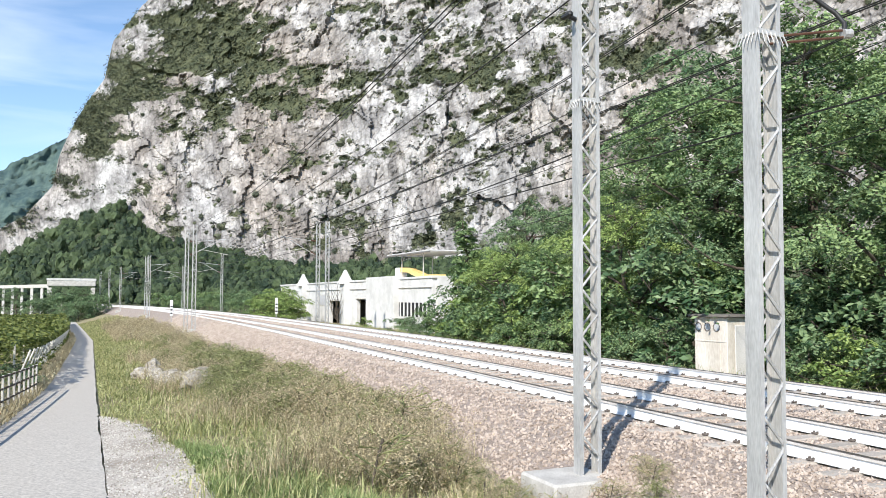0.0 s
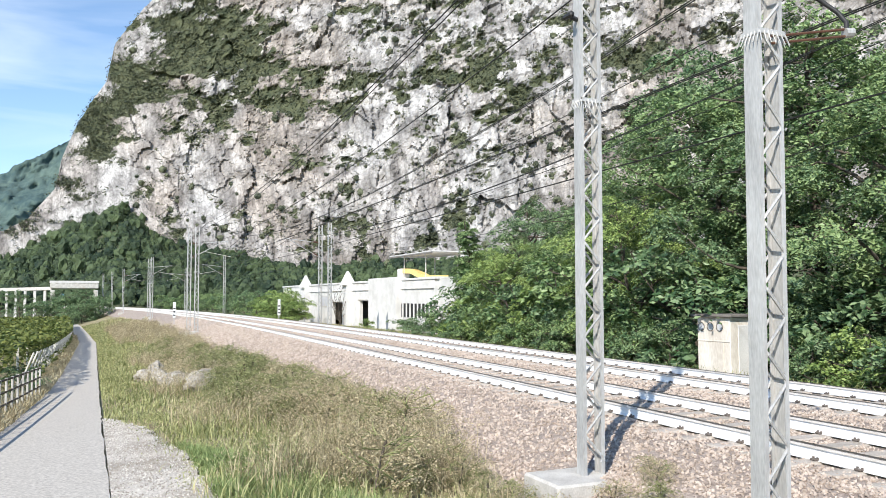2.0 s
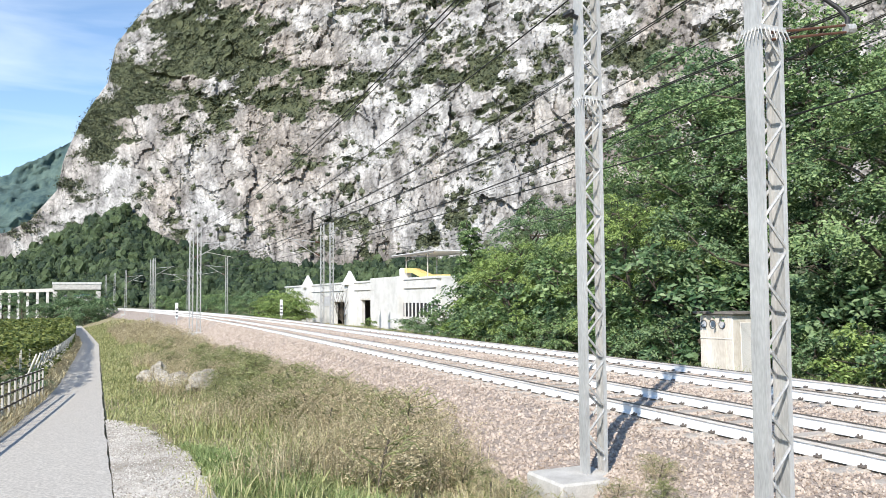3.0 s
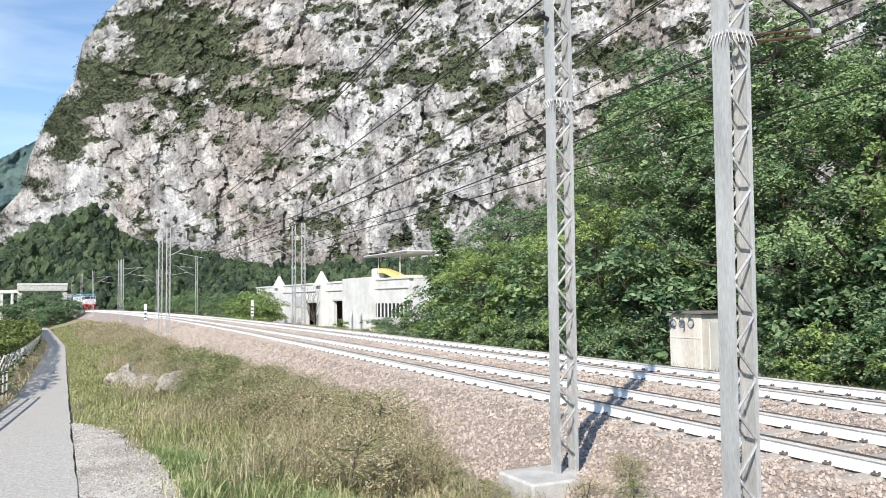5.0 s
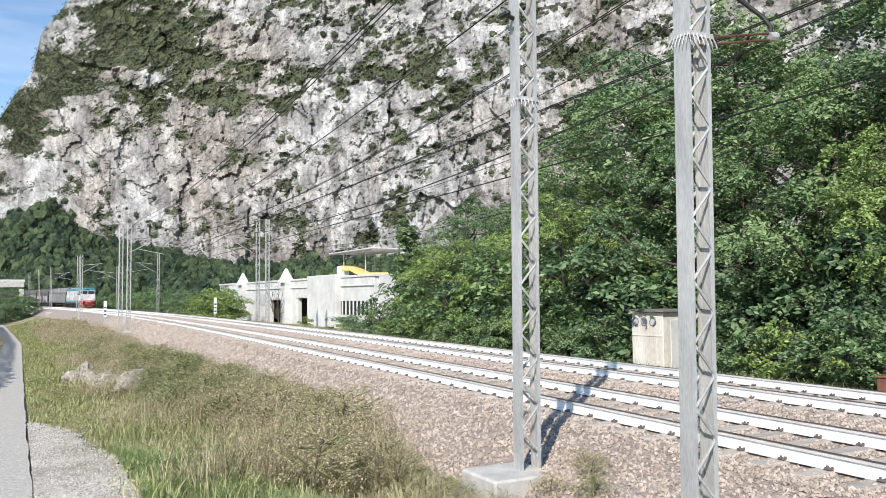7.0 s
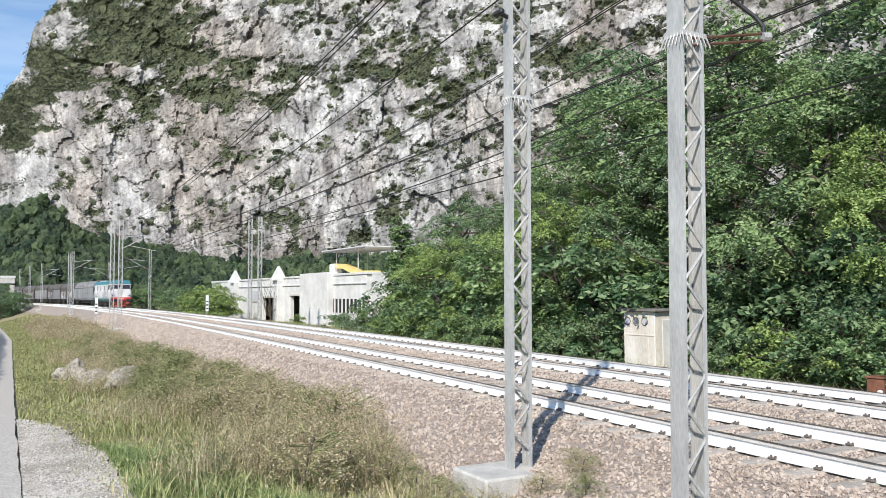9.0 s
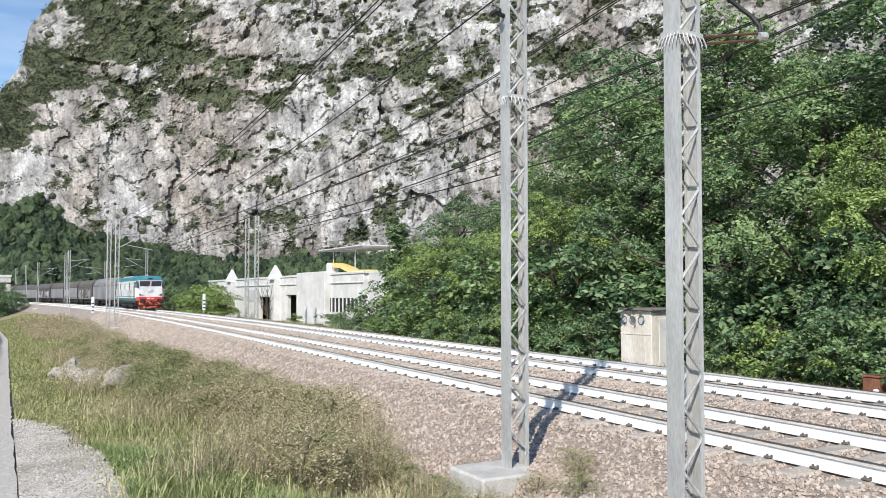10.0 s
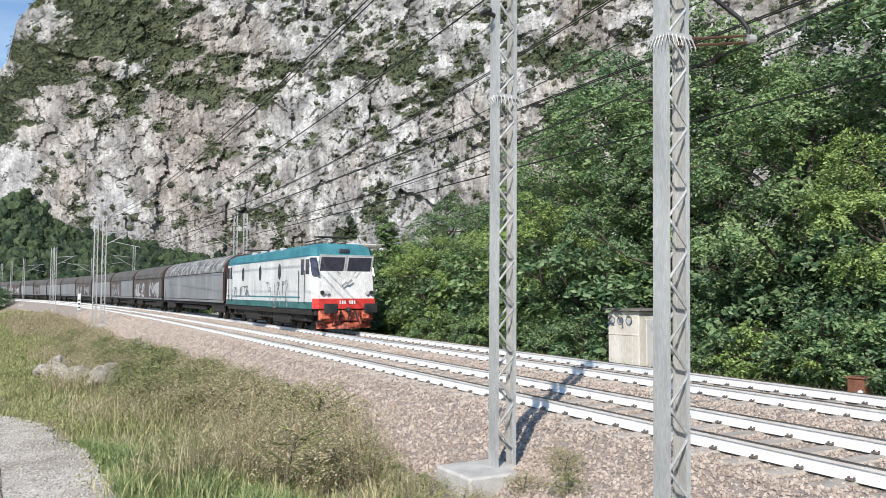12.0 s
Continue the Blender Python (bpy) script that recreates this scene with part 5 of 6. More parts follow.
def bank_points(rng, n, y0, y1, k0, k1, power=1.6):
    """Points of the bank between lane and ballast: share k of the way up, denser near the lay-by."""
    y = y0 + (y1 - y0) * rng.random(n) ** power
    k = rng.uniform(k0, k1, n)
    a, b = path_right(y) + 0.06, toe(y)[0] + 0.35
    x = a + (b - a) * k
    lay = path_right(y) + lay_w(y)
    ok = (y > 20.3) | (x > lay + 0.24 * rng.normal(size=n))
    ok &= (y > 14) | (k < 0.72 + 0.02 * y)
    return x[ok], y[ok], k[ok]


def grass():
    rng = np.random.default_rng(21)
    x, y, k = bank_points(rng, 90000, 2.0, 150, 0.0, 0.95, 2.4)
    patch = vnoise(np.stack([x * 0.7, y * 0.5, 0 * x], -1))
    h = rng.uniform(0.06, 0.34, len(x)) * (0.55 + 0.6 * np.clip(k / 0.5, 0, 1)) * (0.15 + 1.5 * fnoise(np.stack([x * 1.3, y * 0.9, 0 * x], -1), 3) ** 1.5 * 1.3)
    green = rng.random(len(x)) < np.clip(1.2 - 1.15 * k + 1.2 * (patch - 0.5) + 0.5 * np.clip((11 - y) / 4, 0, 1) * (k < 0.62), 0.08, 0.97)
    v, f = blades(rng, x[green], y[green], h[green], rng.uniform(0.008, 0.018, green.sum()) * (0.8 + y[green] / 22))
    tagged(new("bank_grass", np_mesh("bank_grass", v, f, M_GRASS)), "uneven green grass on the railway bank", "grass", kind="stuff")
    dry = ~green & ((y > 10) | (rng.random(len(x)) < 0.55))
    v, f = blades(rng, x[dry], y[dry], h[dry] * 0.85, rng.uniform(0.006, 0.014, dry.sum()) * (0.8 + y[dry] / 22))
    tagged(new("dry_grass", np_mesh("dry_grass", v, f, M_DRYGRASS)), "straw-coloured dry grass on the railway bank", "grass", kind="stuff")
    # thick fresh tussocks beside the lay-by
    n = 230
    cx, cy = 1.3 + 2.0 * rng.random(n), 4.8 + 9.2 * rng.random(n)
    per = 150
    r = np.abs(rng.normal(size=(n, per))) * 0.13
    az = rng.uniform(0, 2 * np.pi, (n, per))
    x, y = (cx[:, None] + r * np.cos(az)).ravel(), (cy[:, None] + r * np.sin(az)).ravel()
    h = (np.repeat(rng.uniform(0.07, 0.22, n), per) * rng.uniform(0.45, 1.1, n * per))
    lay = path_right(y) + lay_w(y)
    ok = x > lay
    v, f = blades(rng, x[ok], y[ok], h[ok], rng.uniform(0.007, 0.014, ok.sum()), 1.3)
    tagged(new("lush_grass", np_mesh("lush_grass", v, f, M_LUSH)), "thick fresh green grass tussocks beside the gravel lay-by", "grass", kind="stuff")
    # low leafy herbs between the blades
    x, y, k = bank_points(rng, 85000, 3.0, 120, 0.0, 1.0, 2.5)
    tuft = fnoise(np.stack([x * 1.1 + 3, y * 0.8, 0 * x], -1), 3)
    keep = tuft > 0.42
    x, y, tuft = x[keep], y[keep], tuft[keep]
    z = ground_z(x, y) + rng.random(len(x)) * (0.05 + 0.55 * np.clip(tuft - 0.42, 0, 0.4))
    v, f = leaves_np(np.stack([x, y, z], -1), 0.036 + y * 0.0016, rng, 0.3, 0.34)
    tagged(new("bank_herbs", np_mesh("bank_herbs", v, f, M_GRASS)), "low leafy herbs among the bank's grass", "herbs", kind="stuff")
    # tall brown weeds with small leaves
    x, y, k = bank_points(rng, 3000, 9.5, 110, 0.25, 1.0, 1.5)
    patch = vnoise(np.stack([x * 0.45 + 7, y * 0.35, 0 * x], -1))
    keep = patch + 0.3 * k > 0.66
    x, y, k = x[keep], y[keep], k[keep]
    h = rng.uniform(0.35, 0.95, len(x)) * (0.75 + 0.5 * vnoise(np.stack([x, y, 0 * x], -1)))
    items = []
    for _ in range(4):
        items.append(blades(rng, x + rng.normal(size=len(x)) * 0.06, y + rng.normal(size=len(x)) * 0.06, h * rng.uniform(0.7, 1.1), 0.006 + 0 * x + y * 0.0003, 1.2))
    z = ground_z(x, y)
    per = 44
    u = rng.uniform(0.15, 1.05, (len(x), per))
    pos = np.stack([x[:, None] + rng.normal(size=u.shape) * (0.05 + 0.13 * u), y[:, None] + rng.normal(size=u.shape) * (0.05 + 0.13 * u), z[:, None] + u * h[:, None]], -1)
    v, f = leaves_np(pos.reshape(-1, 3), np.repeat(0.026 + y * 0.0013, per), rng, 0.2, 0.3)
    items.append((v, f))
    v, f = join_np(items)
    tagged(new("tall_weeds", np_mesh("tall_weeds", v, f, M_WEED)), "tall brown and olive weeds on the railway bank", "weeds", kind="stuff")
    # grass strip beside the vineyard and grass under the far trees
    n = 18000
    y = 16 + 90 * rng.random(n) ** 1.4
    x = path_left(y) - rng.uniform(-0.04, 0.9, n)
    v, f = blades(rng, x, y, rng.uniform(0.1, 0.35, n), rng.uniform(0.01, 0.02, n) * (0.7 + y / 30))
    tagged(new("verge_grass", np_mesh("verge_grass", v, f, M_DRYGRASS)), "yellowed grass verge along the vineyard", "grass", kind="stuff")
    n = 18000
    y = 2 + 60 * rng.random(n)
    x = near_rail_x(y) + RAILS[3] + 1.7 + rng.random(n) ** 1.5 * 3.5
    v, f = blades(rng, x, y, rng.uniform(0.15, 0.5, n), rng.uniform(0.015, 0.03, n))
    tagged(new("trackside_grass", np_mesh("trackside_grass", v, f, M_GRASS)), "rough green grass beyond the far track", "grass", kind="stuff")


grass()

# ---- vineyard ----


def vineyard():
    rng = np.random.default_rng(31)
    n = 60000
    y = 19 + 130 * rng.random(n) ** 1.4
    edge = path_left(y) - 0.55 - 1.3 * np.clip((33 - y) / 6, 0, 1)
    x = edge - 30 * rng.random(n) ** 1.7
    row = np.abs(((y * 0.35 + x * 0.05) % 1) - 0.5)
    z = path_z(y) - 0.25 + 1.55 + 0.45 * row + 0.35 * fnoise(np.stack([x * 0.8, y * 0.5, 0 * x], -1), 3) + rng.normal(size=n) * 0.12
    hang = rng.random(n) < 0.3
    z = np.where(hang, z - rng.uniform(0, 1.35, n), z)
    v, f = leaves_np(np.stack([x, y, z], -1), 0.13 + y * 0.0022, rng, 0.5, 0.85)
    tagged(new("vine_canopy", np_mesh("vine_canopy", v, f, M_VINE)), "green pergola vines in leafy rows", "vines", kind="stuff")
    for k in range(26):
        y = 29 + k * 1.9 + rng.uniform(-0.3, 0.3)
        xe = float(path_left(y))
        z = float(path_z(y)) - 0.15
        st = thing("vineyard_stake", "pale leaning pergola stake at the vineyard's edge", "stake", "vineyard stakes")
        part("pole", one(rod, (0, 0, -0.1), (0.6, 0.3, 1.55), 0.032, seg=8), M_POST, st)
        st.location = (xe - 0.95, y, z)
        if k % 2:
            po = thing("vineyard_post", "pale upright concrete vineyard post", "post", "vineyard posts")
            part("pole", one(box, (0, 0, 0.75), (0.08, 0.08, 1.9), 0.012), M_POST, po)
            po.location = (xe - 1.0, y + 0.8, z)
    fence = thing("low_fence", "low fence of pale posts and dark rails along the lane", "fence")
    for k in range(23):
        y = 8.0 + k * 0.94
        xe = -0.75 - 0.085 * (28.7 - y)
        z = float(path_z(y)) - 0.08
        part("post", one(box, (xe, y, z + 0.46), (0.055, 0.055, 1.16), 0.01), M_CONCRETE, fence)
        if k:
            for hh in (0.4, 0.7, 1.0):
                part("rail", one(rod, (px_, y - 0.94, pz_ + hh), (xe, y, z + hh), 0.028, seg=6), M_BARK, fence, "dark weathered rail")
        px_, pz_ = xe, z


vineyard()

# ---- white building beyond the line ----


def building():
    b = thing("roadside_building", "long low white rendered building with pointed pilasters", "building")
    X0, Y0, Y1, ZB, ZT = 27.0, 57.0, 106.0, -1.3, 3.35
    openings = [(71.5, 75.0, -1.3, 1.6), (80.5, 84.0, -1.3, 1.4)]
    ys = [Y0] + [v for o in openings for v in o[:2]] + [Y1]
    for i in range(0, len(ys), 2):
        part("wall", one(box, (X0, (ys[i] + ys[i + 1]) / 2, (ZB + ZT) / 2), (0.4, ys[i + 1] - ys[i], ZT - ZB), 0.02), M_WHITE_WALL, b)
    for y0, y1, z0, z1 in openings:
        part("lintel", one(box, (X0, (y0 + y1) / 2, (z1 + ZT) / 2), (0.4, y1 - y0, ZT - z1), 0.01), M_WHITE_WALL, b)
        # near-black sheet set behind the opening to paint the shade indoors
        part("interior_shade", one(box, (X0 + 3.0, (y0 + y1) / 2, (z0 + z1) / 2), (0.2, y1 - y0 + 2, z1 - z0)), M_DARK, b, "near-black panel standing for the shade inside the opening")
        part("door_frame", one(box, (X0 - 0.22, (y0 + y1) / 2, z1 + 0.1), (0.12, y1 - y0 + 0.5, 0.2), 0.02), M_CONCRETE, b)
    part("back_wall", one(box, (X0 + 9, (Y0 + Y1) / 2, (ZB + ZT) / 2), (0.4, Y1 - Y0, ZT - ZB)), M_WHITE_WALL, b)
    for y in (Y0, Y1):
        part("end_wall", one(box, (X0 + 4.5, y, (ZB + ZT) / 2), (8.6, 0.4, ZT - ZB)), M_WHITE_WALL, b)
    part("roof_slab", one(box, (X0 + 4.5, (Y0 + Y1) / 2, ZT + 0.1), (9.6, Y1 - Y0 + 0.4, 0.2), 0.03), M_WHITE_WALL, b)
    part("raised_block", one(box, (X0 - 0.35, 67.3, 1.2), (0.9, 7.0, 5.0), 0.03), M_WHITE_WALL, b)
    part("cornice", one(box, (X0 - 0.26, (Y0 + Y1) / 2, ZT - 0.7), (0.14, Y1 - Y0, 0.1), 0.02), M_WHITE_WALL, b)
    for y in (93.8, 77.8):
        def spire(bm, y=y):
            box(bm, (X0 - 0.5, y, 0.9), (0.7, 1.5, 4.6), 0.03)
            o = bmesh.ops.create_cone(bm, cap_ends=True, segments=4, radius1=1.0, radius2=0.12, depth=1.5)
            bmesh.ops.transform(bm, matrix=Matrix.Translation((X0 - 0.5, y, 3.95)) @ Matrix.Rotation(math.pi / 4, 4, "Z"), verts=o["verts"])
        part("pointed_pilaster", one(spire), M_WHITE_WALL, b, "white pilaster with a pointed cap")
    win = part("window_band", one(box, (X0 - 0.21, 61.0, 0.75), (0.08, 7.2, 1.2), 0.01), M_DARK, b, "dark louvred window band")
    for k in range(9):
        part("mullion", one(box, (X0 - 0.27, 57.8 + k * 0.8, 0.75), (0.08, 0.2, 1.25), 0.01), M_WHITE_WALL, win)
    for y in (86.5, 100.0):
        fr = part("window_frame", one(box, (X0 - 0.22, y, 1.5), (0.1, 2.4, 1.3), 0.02), M_CONCRETE, b)
        for s in (-0.55, 0.55):
            part("pane", one(box, (X0 - 0.285, y + s, 1.5), (0.03, 0.9, 1.05), 0.01), M_FRAME, fr)
    cn = thing("terrace_canopy", "flat white canopy on slender posts above the terrace", "canopy")
    part("roof", one(box, (34.0, 73.0, 6.35), (5.0, 11.0, 0.12), 0.03), M_WHITE_WALL, cn)
    part("eave", one(box, (31.45, 73.0, 6.2), (0.2, 11.0, 0.12)), M_ROOFTILE, cn)
    for x in (32.2, 35.8):
        for y in (70.5, 76.0):
            part("post", one(box, (x, y, 4.85), (0.1, 0.1, 2.9), 0.01), M_CONCRETE, cn)
    sl = thing("play_slide", "yellow plastic play slide on the roof terrace", "slide")
    part("chute", one(lambda bm: loft(bm, [[(32.2 + dx, y, z), (33.0 + dx, y, z), (33.0 + dx, y, z + 0.5), (32.2 + dx, y, z + 0.5)] for y, z, dx in ((76.5, 4.5, 0), (74.5, 4.4, 0), (71.0, 3.6, 0), (67.0, 3.5, 0))])), M_YELLOW, sl)
    part("rail", one(box, (32.6, 77.2, 4.3), (0.9, 1.4, 1.4), 0.1), M_WHITE_WALL, sl)


building()


def bare_shrub(x, y, h):
    rng = np.random.default_rng(77)
    t = thing("bare_shrub", "leafless shrub with upright twigs before the white building", "shrub")
    v, f, _p = limb_np(rng, (0, 0, -0.2), (0, 0, h * 0.25), 0.07, 0.05, 0.05, 3)
    link_mesh("trunk", np_mesh("trunk", v, f, M_BARK, True), t)
    for k in range(16):
        az = k * 2.4
        r = h * rng.uniform(0.1, 0.3)
        v, f, _p = limb_np(rng, (0, 0, h * rng.uniform(0.05, 0.25)), (r * math.cos(az), r * math.sin(az), h * rng.uniform(0.8, 1.0)), 0.03, 0.008, 0.12, 6)
        link_mesh("twig", np_mesh("twig", v, f, M_BARK, True), t)
    t.location = (x, y, float(ground_z(np.array([x]), np.array([y]))[0]))


bare_shrub(25.6, 77.6, 4.3)

# ---- gallery ----


def gallery():
    g = thing("road_gallery", "white concrete rockfall gallery with a row of pillars", "gallery")
    Y = 190.0
    part("portal_beam", one(box, (1.3, Y, 4.9), (9.6, 5.0, 1.1), 0.08), M_CONCRETE, g)
    part("parapet", one(box, (1.3, Y - 2.4, 5.75), (9.8, 0.3, 0.5), 0.04), M_WHITE_WALL, g)
    for x in (-3.0, 5.6):
        part("pillar", one(box, (x, Y, 0.4), (0.9, 4.6, 7.2), 0.06), M_CONCRETE, g)
    part("roof_slab", one(lambda bm: loft(bm, [[(-3.2, Y - 2, z), (-3.2, Y + 3, z), (-30, Y + 60, z), (-30, Y + 54, z)] for z in (4.0, 4.7)])), M_CONCRETE, g)
    for k in range(12):
        part("pillar", one(box, (-4.5 - k * 2.1, Y + 1 + k * 4.4, 0.2), (0.55, 0.9, 7.4), 0.04), M_WHITE_WALL, g)


gallery()

# ---- small trackside things ----


def marker(x, y):
    mk = thing("marker_post", "white trackside marker board with black stripes", "marker", "marker boards")
    part("post", one(box, (0, 0, 0.3), (0.08, 0.08, 1.4), 0.01), M_GALV, mk)
    bd = part("board", one(box, (0, -0.05, 1.6), (0.28, 0.05, 1.6), 0.01), M_RAIL_WHITE, mk, "white board")
    for k in range(3):
        part("stripe", one(box, (0, -0.08, 1.05 + 0.35 * k), (0.2, 0.012, 0.14)), M_BLACK, bd)
    mk.location = (x, y, float(ground_z(np.array([x]), np.array([y]))[0]))


marker(9.9, 84.0)
marker(19.4, 78.5)

rb = thing("rusty_box", "rusted sheet-metal box beside the far track", "box")
part("casing", one(box, (0, 0, 0.1), (0.3, 0.32, 0.8), 0.02), M_RUST, rb)
part("lid", one(box, (0, 0, 0.52), (0.35, 0.37, 0.04), 0.01), M_RUST, rb)
part("knob", one(rod, (-0.14, -0.1, 0.25), (-0.2, -0.1, 0.25), 0.045, seg=10), M_RAIL_WHITE, rb)
rb.matrix_basis = pose(14.95, 8.65, -0.42, 0, 0, 8)

arm_th = thing("mast_bracket", "dark tubular bracket on brown insulator rods", "bracket")


def bracket():
    for dz in (0.0, -0.07):
        part("insulator_rod", one(rod, (6.15, 5.3, 4.3 + dz), (6.98, 5.1, 4.43 + dz), 0.014, seg=8), M_BROWN_INS, arm_th, "brown porcelain insulator rod")
    v, f = tube_np([(6.35, 5.5, 5.25), (6.6, 5.42, 5.0), (6.85, 5.33, 4.82), (7.0, 5.2, 4.64), (7.03, 5.13, 4.52), (7.0, 5.1, 4.4)], 0.024, 8)
    link_mesh("curved_tube", np_mesh("curved_tube", v, f, M_BLACK, True), arm_th, "black curved tube")
    part("end_cap", one(rod, (6.96, 5.1, 4.39), (7.05, 5.08, 4.4), 0.05, seg=10), M_GALV, arm_th, "pale metal end clamp")


bracket()

clamp = thing("cable_clamp", "dark cable clamp with a short insulator on a mast", "clamp")
part("insulator", one(rod, (5.72, 8.06, 5.36), (5.88, 8.1, 5.35), 0.03, seg=10), M_BLACK, clamp)
part("cable_shoe", one(box, (5.7, 8.05, 5.36), (0.07, 0.2, 0.07), 0.02), M_BLACK, clamp)

# rubble and stump on the bank


M_ROUGH = mat("rough_grey_stone", (0.18, 0.16, 0.13), (0.56, 0.52, 0.45), 0.95, 0, 4, 14, 1.0, 0.05)


def boulder(name, label, x, y, s, seed, z_up=0.0):
    rng = np.random.default_rng(seed)
    bm = bmesh.new()
    bmesh.ops.create_icosphere(bm, subdivisions=3, radius=1.0)
    for v in bm.verts:
        p = np.array(v.co)[None]
        v.co *= 0.45 + 1.0 * float(fnoise(p * 1.6 + seed * 3.1, 4, 0.65)[0])
        v.co = Vector((v.co.x * s[0], v.co.y * s[1], v.co.z * s[2]))
    t = thing(name, label, "rock", "pale rocks on the bank")
    part("stone", bm, M_ROUGH, t)
    t.matrix_basis = pose(x, y, float(ground_z(np.array([x]), np.array([y]))[0]) + z_up, 0, 0, rng.uniform(0, 360))


for k, (x, y, s) in enumerate(((3.6, 29.5, (0.6, 0.8, 0.5)), (3.2, 32.0, (0.7, 0.5, 0.6)), (4.2, 27.5, (0.7, 0.5, 0.55)), (3.3, 34.0, (0.35, 0.35, 0.8)), (2.9, 33.0, (0.5, 0.6, 0.45)), (4.5, 29.0, (0.5, 0.6, 0.5)), (4.0, 26.0, (0.7, 0.6, 0.5)), (4.7, 26.8, (0.5, 0.5, 0.4)))):
    boulder("rock", "pale rough rock half sunk in the weeds", x, y, (s[0] * 1.1, s[1] * 0.9, s[2] * 0.7), k + 1, 0.17)

# ---- sleepers, fastenings and loose ballast ----


def joined(items, base_v, base_f):
    """One mesh of many copies of a small mesh at (x, y, z, heading)."""
    items = np.asarray(items)
    c, s = np.cos(items[:, 3])[:, None], np.sin(items[:, 3])[:, None]
    v = np.stack([items[:, :1] + c * base_v[None, :, 0] - s * base_v[None, :, 1], items[:, 1:2] + s * base_v[None, :, 0] + c * base_v[None, :, 1],
                  items[:, 2:3] + base_v[None, :, 2]], -1).reshape(-1, 3)
    f = (base_f[None] + (np.arange(len(items)) * len(base_v))[:, None, None]).reshape(-1, base_f.shape[1])
    return v, f


def quads_of(me):
    me.calc_loop_triangles()
    return np.array([v.co for v in me.vertices]), np.array([t.vertices for t in me.loop_triangles])


SL_V, SL_F = quads_of(me_sl)
CL_V, CL_F = quads_of(me_cl)
for tr, off in tracks:
    far_s, far_c = [], []
    for k in range(400):
        y = -8 + 0.6 * k
        x = float(near_rail_x(y)) + off + GAUGE / 2
        hd = -math.atan2(float(near_rail_x(y + 1) - near_rail_x(y)), 1.0)
        if k < 150:
            o = link_mesh("sleeper", me_sl, tr)
            o.matrix_basis = Matrix.Translation((x, y, 0)) @ Matrix.Rotation(hd, 4, "Z")
        else:
            far_s.append((x, y, 0, hd))
        for r, sgn in ((-GAUGE / 2, -1), (-GAUGE / 2, 1), (GAUGE / 2, -1), (GAUGE / 2, 1)):
            cx, cy = x + (r + sgn * 0.1), y
            if k < 60 and sgn < 0:
                o = link_mesh("rail_clip", me_cl, tr)
                o.matrix_basis = Matrix.Translation((cx, cy, 0)) @ Matrix.Rotation(hd, 4, "Z")
            elif k < 110:
                far_c.append((cx, cy, 0, hd))
    tagged(link_mesh("far_sleepers", np_mesh("far_sleepers", *joined(far_s, SL_V, SL_F), M_SLEEPER), tr), kind="stuff")
    tagged(link_mesh("far_clips", np_mesh("far_clips", *joined(far_c, CL_V, CL_F), M_CLIP), tr), kind="stuff")


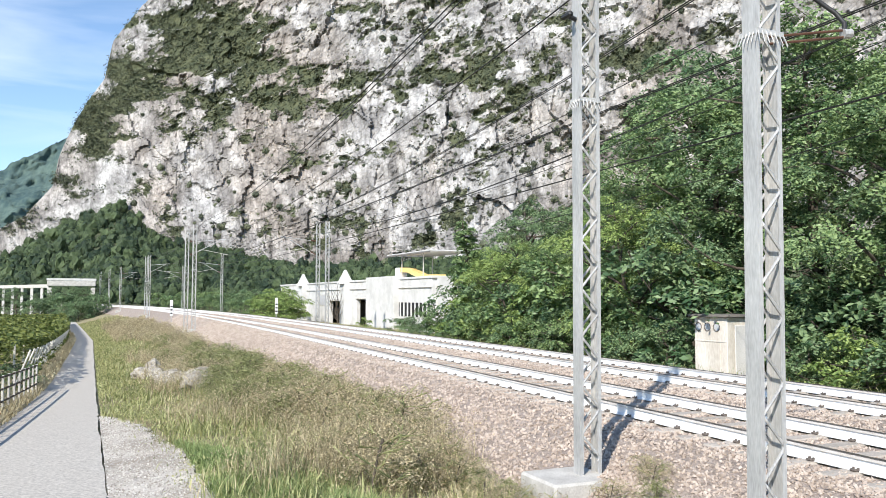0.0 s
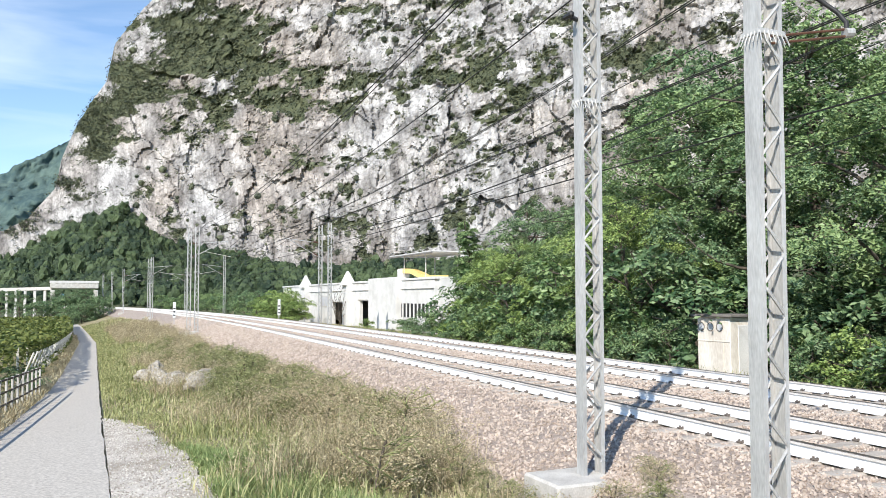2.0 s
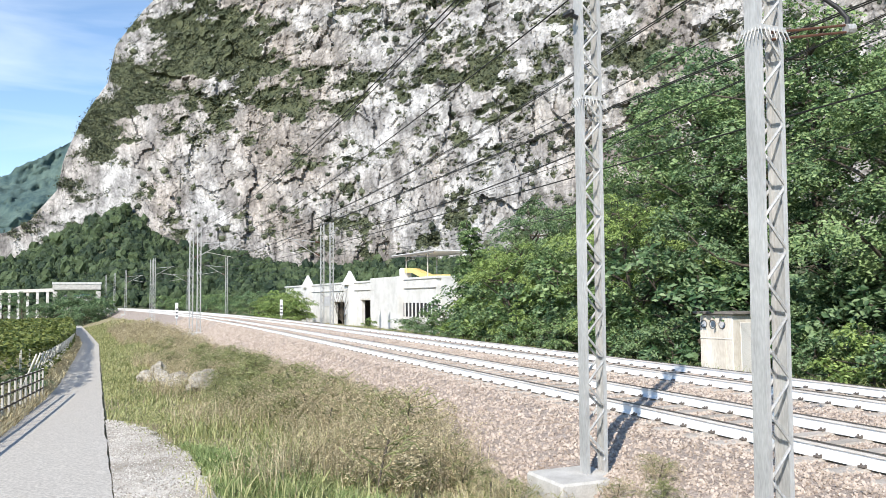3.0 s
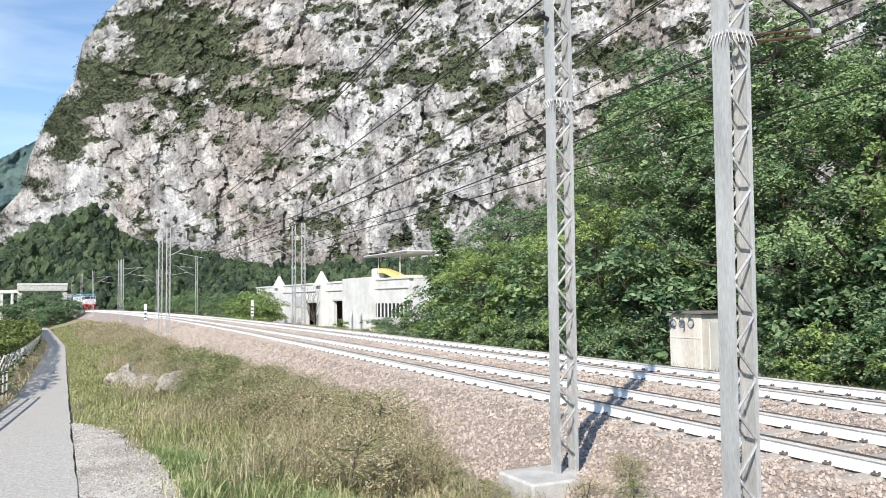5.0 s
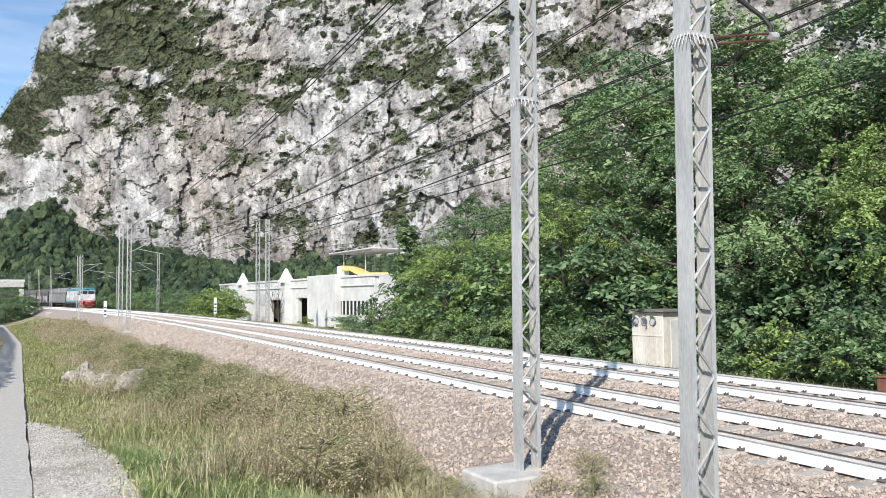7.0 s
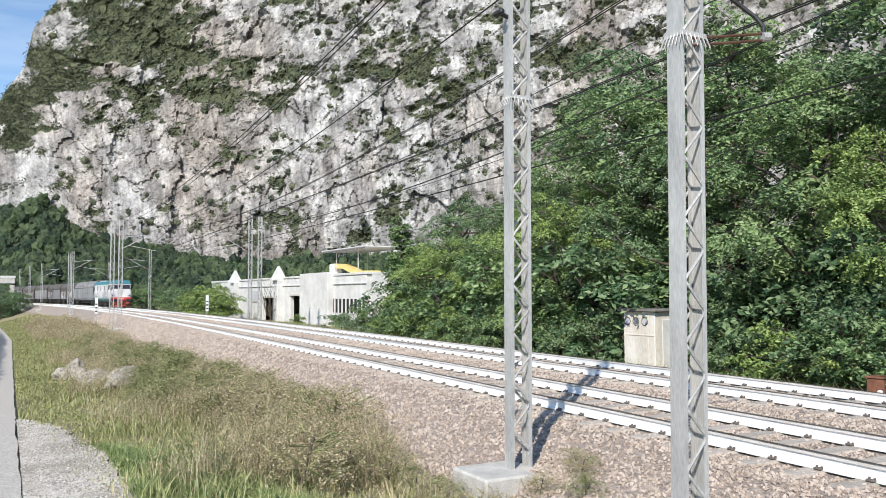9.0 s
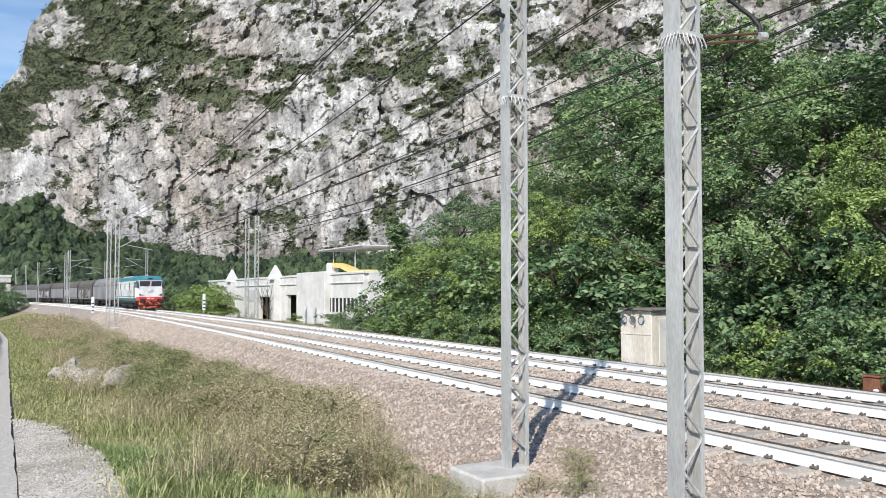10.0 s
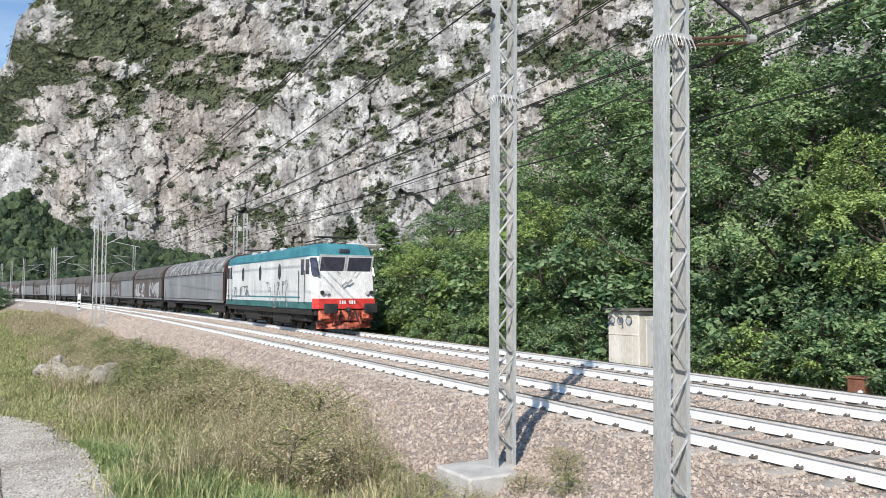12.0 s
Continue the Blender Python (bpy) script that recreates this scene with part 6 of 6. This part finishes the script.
def ballast_stones():
    rng = np.random.default_rng(41)
    n = 120000
    y = 1.5 + 88 * rng.random(n) ** 2.3
    a, b = toe(y)[0] - 0.25, near_rail_x(y) + RAILS[3] + 1.5
    x = a + (b - a) * rng.random(n) ** 1.35
    z = ground_z(x, y)
    rel = x - near_rail_x(y)
    near_rail = np.min([np.abs(rel - r) for r in RAILS], axis=0) < 0.15
    inside = ((rel > 0) & (rel < GAUGE)) | ((rel > 3.8) & (rel < 3.8 + GAUGE))
    crib = (((y + 8) / 0.6) % 1 - 0.5 + 0.5) % 1
    on_sl = inside & ((crib < 0.24) | (crib > 0.76)) & (rng.random(n) < 0.8)
    block = (np.abs(x - 5.6) < 0.5) & ((np.abs(y - 8.18) < 0.56) | (np.abs(y - 5.39) < 0.56))
    ok = ~near_rail & ~on_sl & ~block
    x, y, z = x[ok], y[ok], z[ok]
    # stones heaped against the mast's footing
    hx, hy = 6.12 + 0.2 * rng.normal(size=1300), 7.72 + 0.24 * rng.normal(size=1300)
    hz = np.maximum(ground_z(hx, hy), -0.4 - 0.75 * np.hypot(hx - 6.08, hy - 7.8)) + rng.uniform(-0.03, 0.02, 1300)
    x, y, z = np.append(x, hx), np.append(y, hy), np.append(z, hz)
    size = rng.uniform(0.017, 0.032, len(x)) * (1 + y / 32)
    base = np.array([(1, 0, 0), (0, 0.85, 0), (-1, 0, 0), (0, -0.85, 0), (0.1, 0.1, 0.7), (-0.1, 0, -0.7)], float)
    tri = np.array([(0, 1, 4), (1, 2, 4), (2, 3, 4), (3, 0, 4), (1, 0, 5), (2, 1, 5), (3, 2, 5), (0, 3, 5)])
    jit = base[None] * rng.uniform(0.65, 1.2, (len(x), 6, 3)) + rng.normal(size=(len(x), 6, 3)) * 0.14
    q = rng.normal(size=(len(x), 3, 3))
    u = q[:, 0] / np.linalg.norm(q[:, 0], axis=1)[:, None]
    w = np.cross(u, q[:, 1])
    w /= np.linalg.norm(w, axis=1)[:, None]
    R = np.stack([u, w, np.cross(u, w)], 2)
    v = np.einsum("nij,nkj->nki", R, jit) * size[:, None, None] + np.stack([x, y, z + size * 0.35], -1)[:, None]
    f = tri[None] + (np.arange(len(x)) * 6)[:, None, None]
    tagged(new("loose_ballast", np_mesh("loose_ballast", v.reshape(-1, 3), f.reshape(-1, 3), M_STONE)), "loose pinkish-grey crushed ballast stones", "stones", kind="stuff")


ballast_stones()


def lay_by_stones():
    rng = np.random.default_rng(43)
    n = 9000
    y = 4 + 16 * rng.random(n) ** 1.3
    w = lay_w(y)
    x = path_right(y) + 0.02 + w * rng.random(n)
    z = ground_z(x, y)
    s = rng.uniform(0.006, 0.02, n)
    base = np.array([(1, 0, 0), (-0.5, 0.87, 0), (-0.5, -0.87, 0), (0.1, 0.1, 0.8), (-0.1, 0, -0.7)], float)
    tri = np.array([(0, 1, 3), (1, 2, 3), (2, 0, 3), (1, 0, 4), (2, 1, 4), (0, 2, 4)])
    v = base[None] * rng.uniform(0.6, 1.3, (n, 5, 3)) * s[:, None, None] + np.stack([x, y, z + s * 0.3], -1)[:, None]
    f = tri[None] + (np.arange(n) * 5)[:, None, None]
    tagged(new("loose_gravel", np_mesh("loose_gravel", v.reshape(-1, 3), f.reshape(-1, 3), M_PEBBLE)), "loose pale pebbles on the lay-by", "gravel", kind="stuff")


M_PEBBLE = mat("pale_pebble", (0.36, 0.32, 0.27), (0.75, 0.71, 0.65), 0.9, 0, 3, 40, 0.2, 0.005, island=0.5)
lay_by_stones()


def motions():
    for vehicle, behind in TRAIN:
        walk(vehicle, vehicle_rows(behind))


motions()
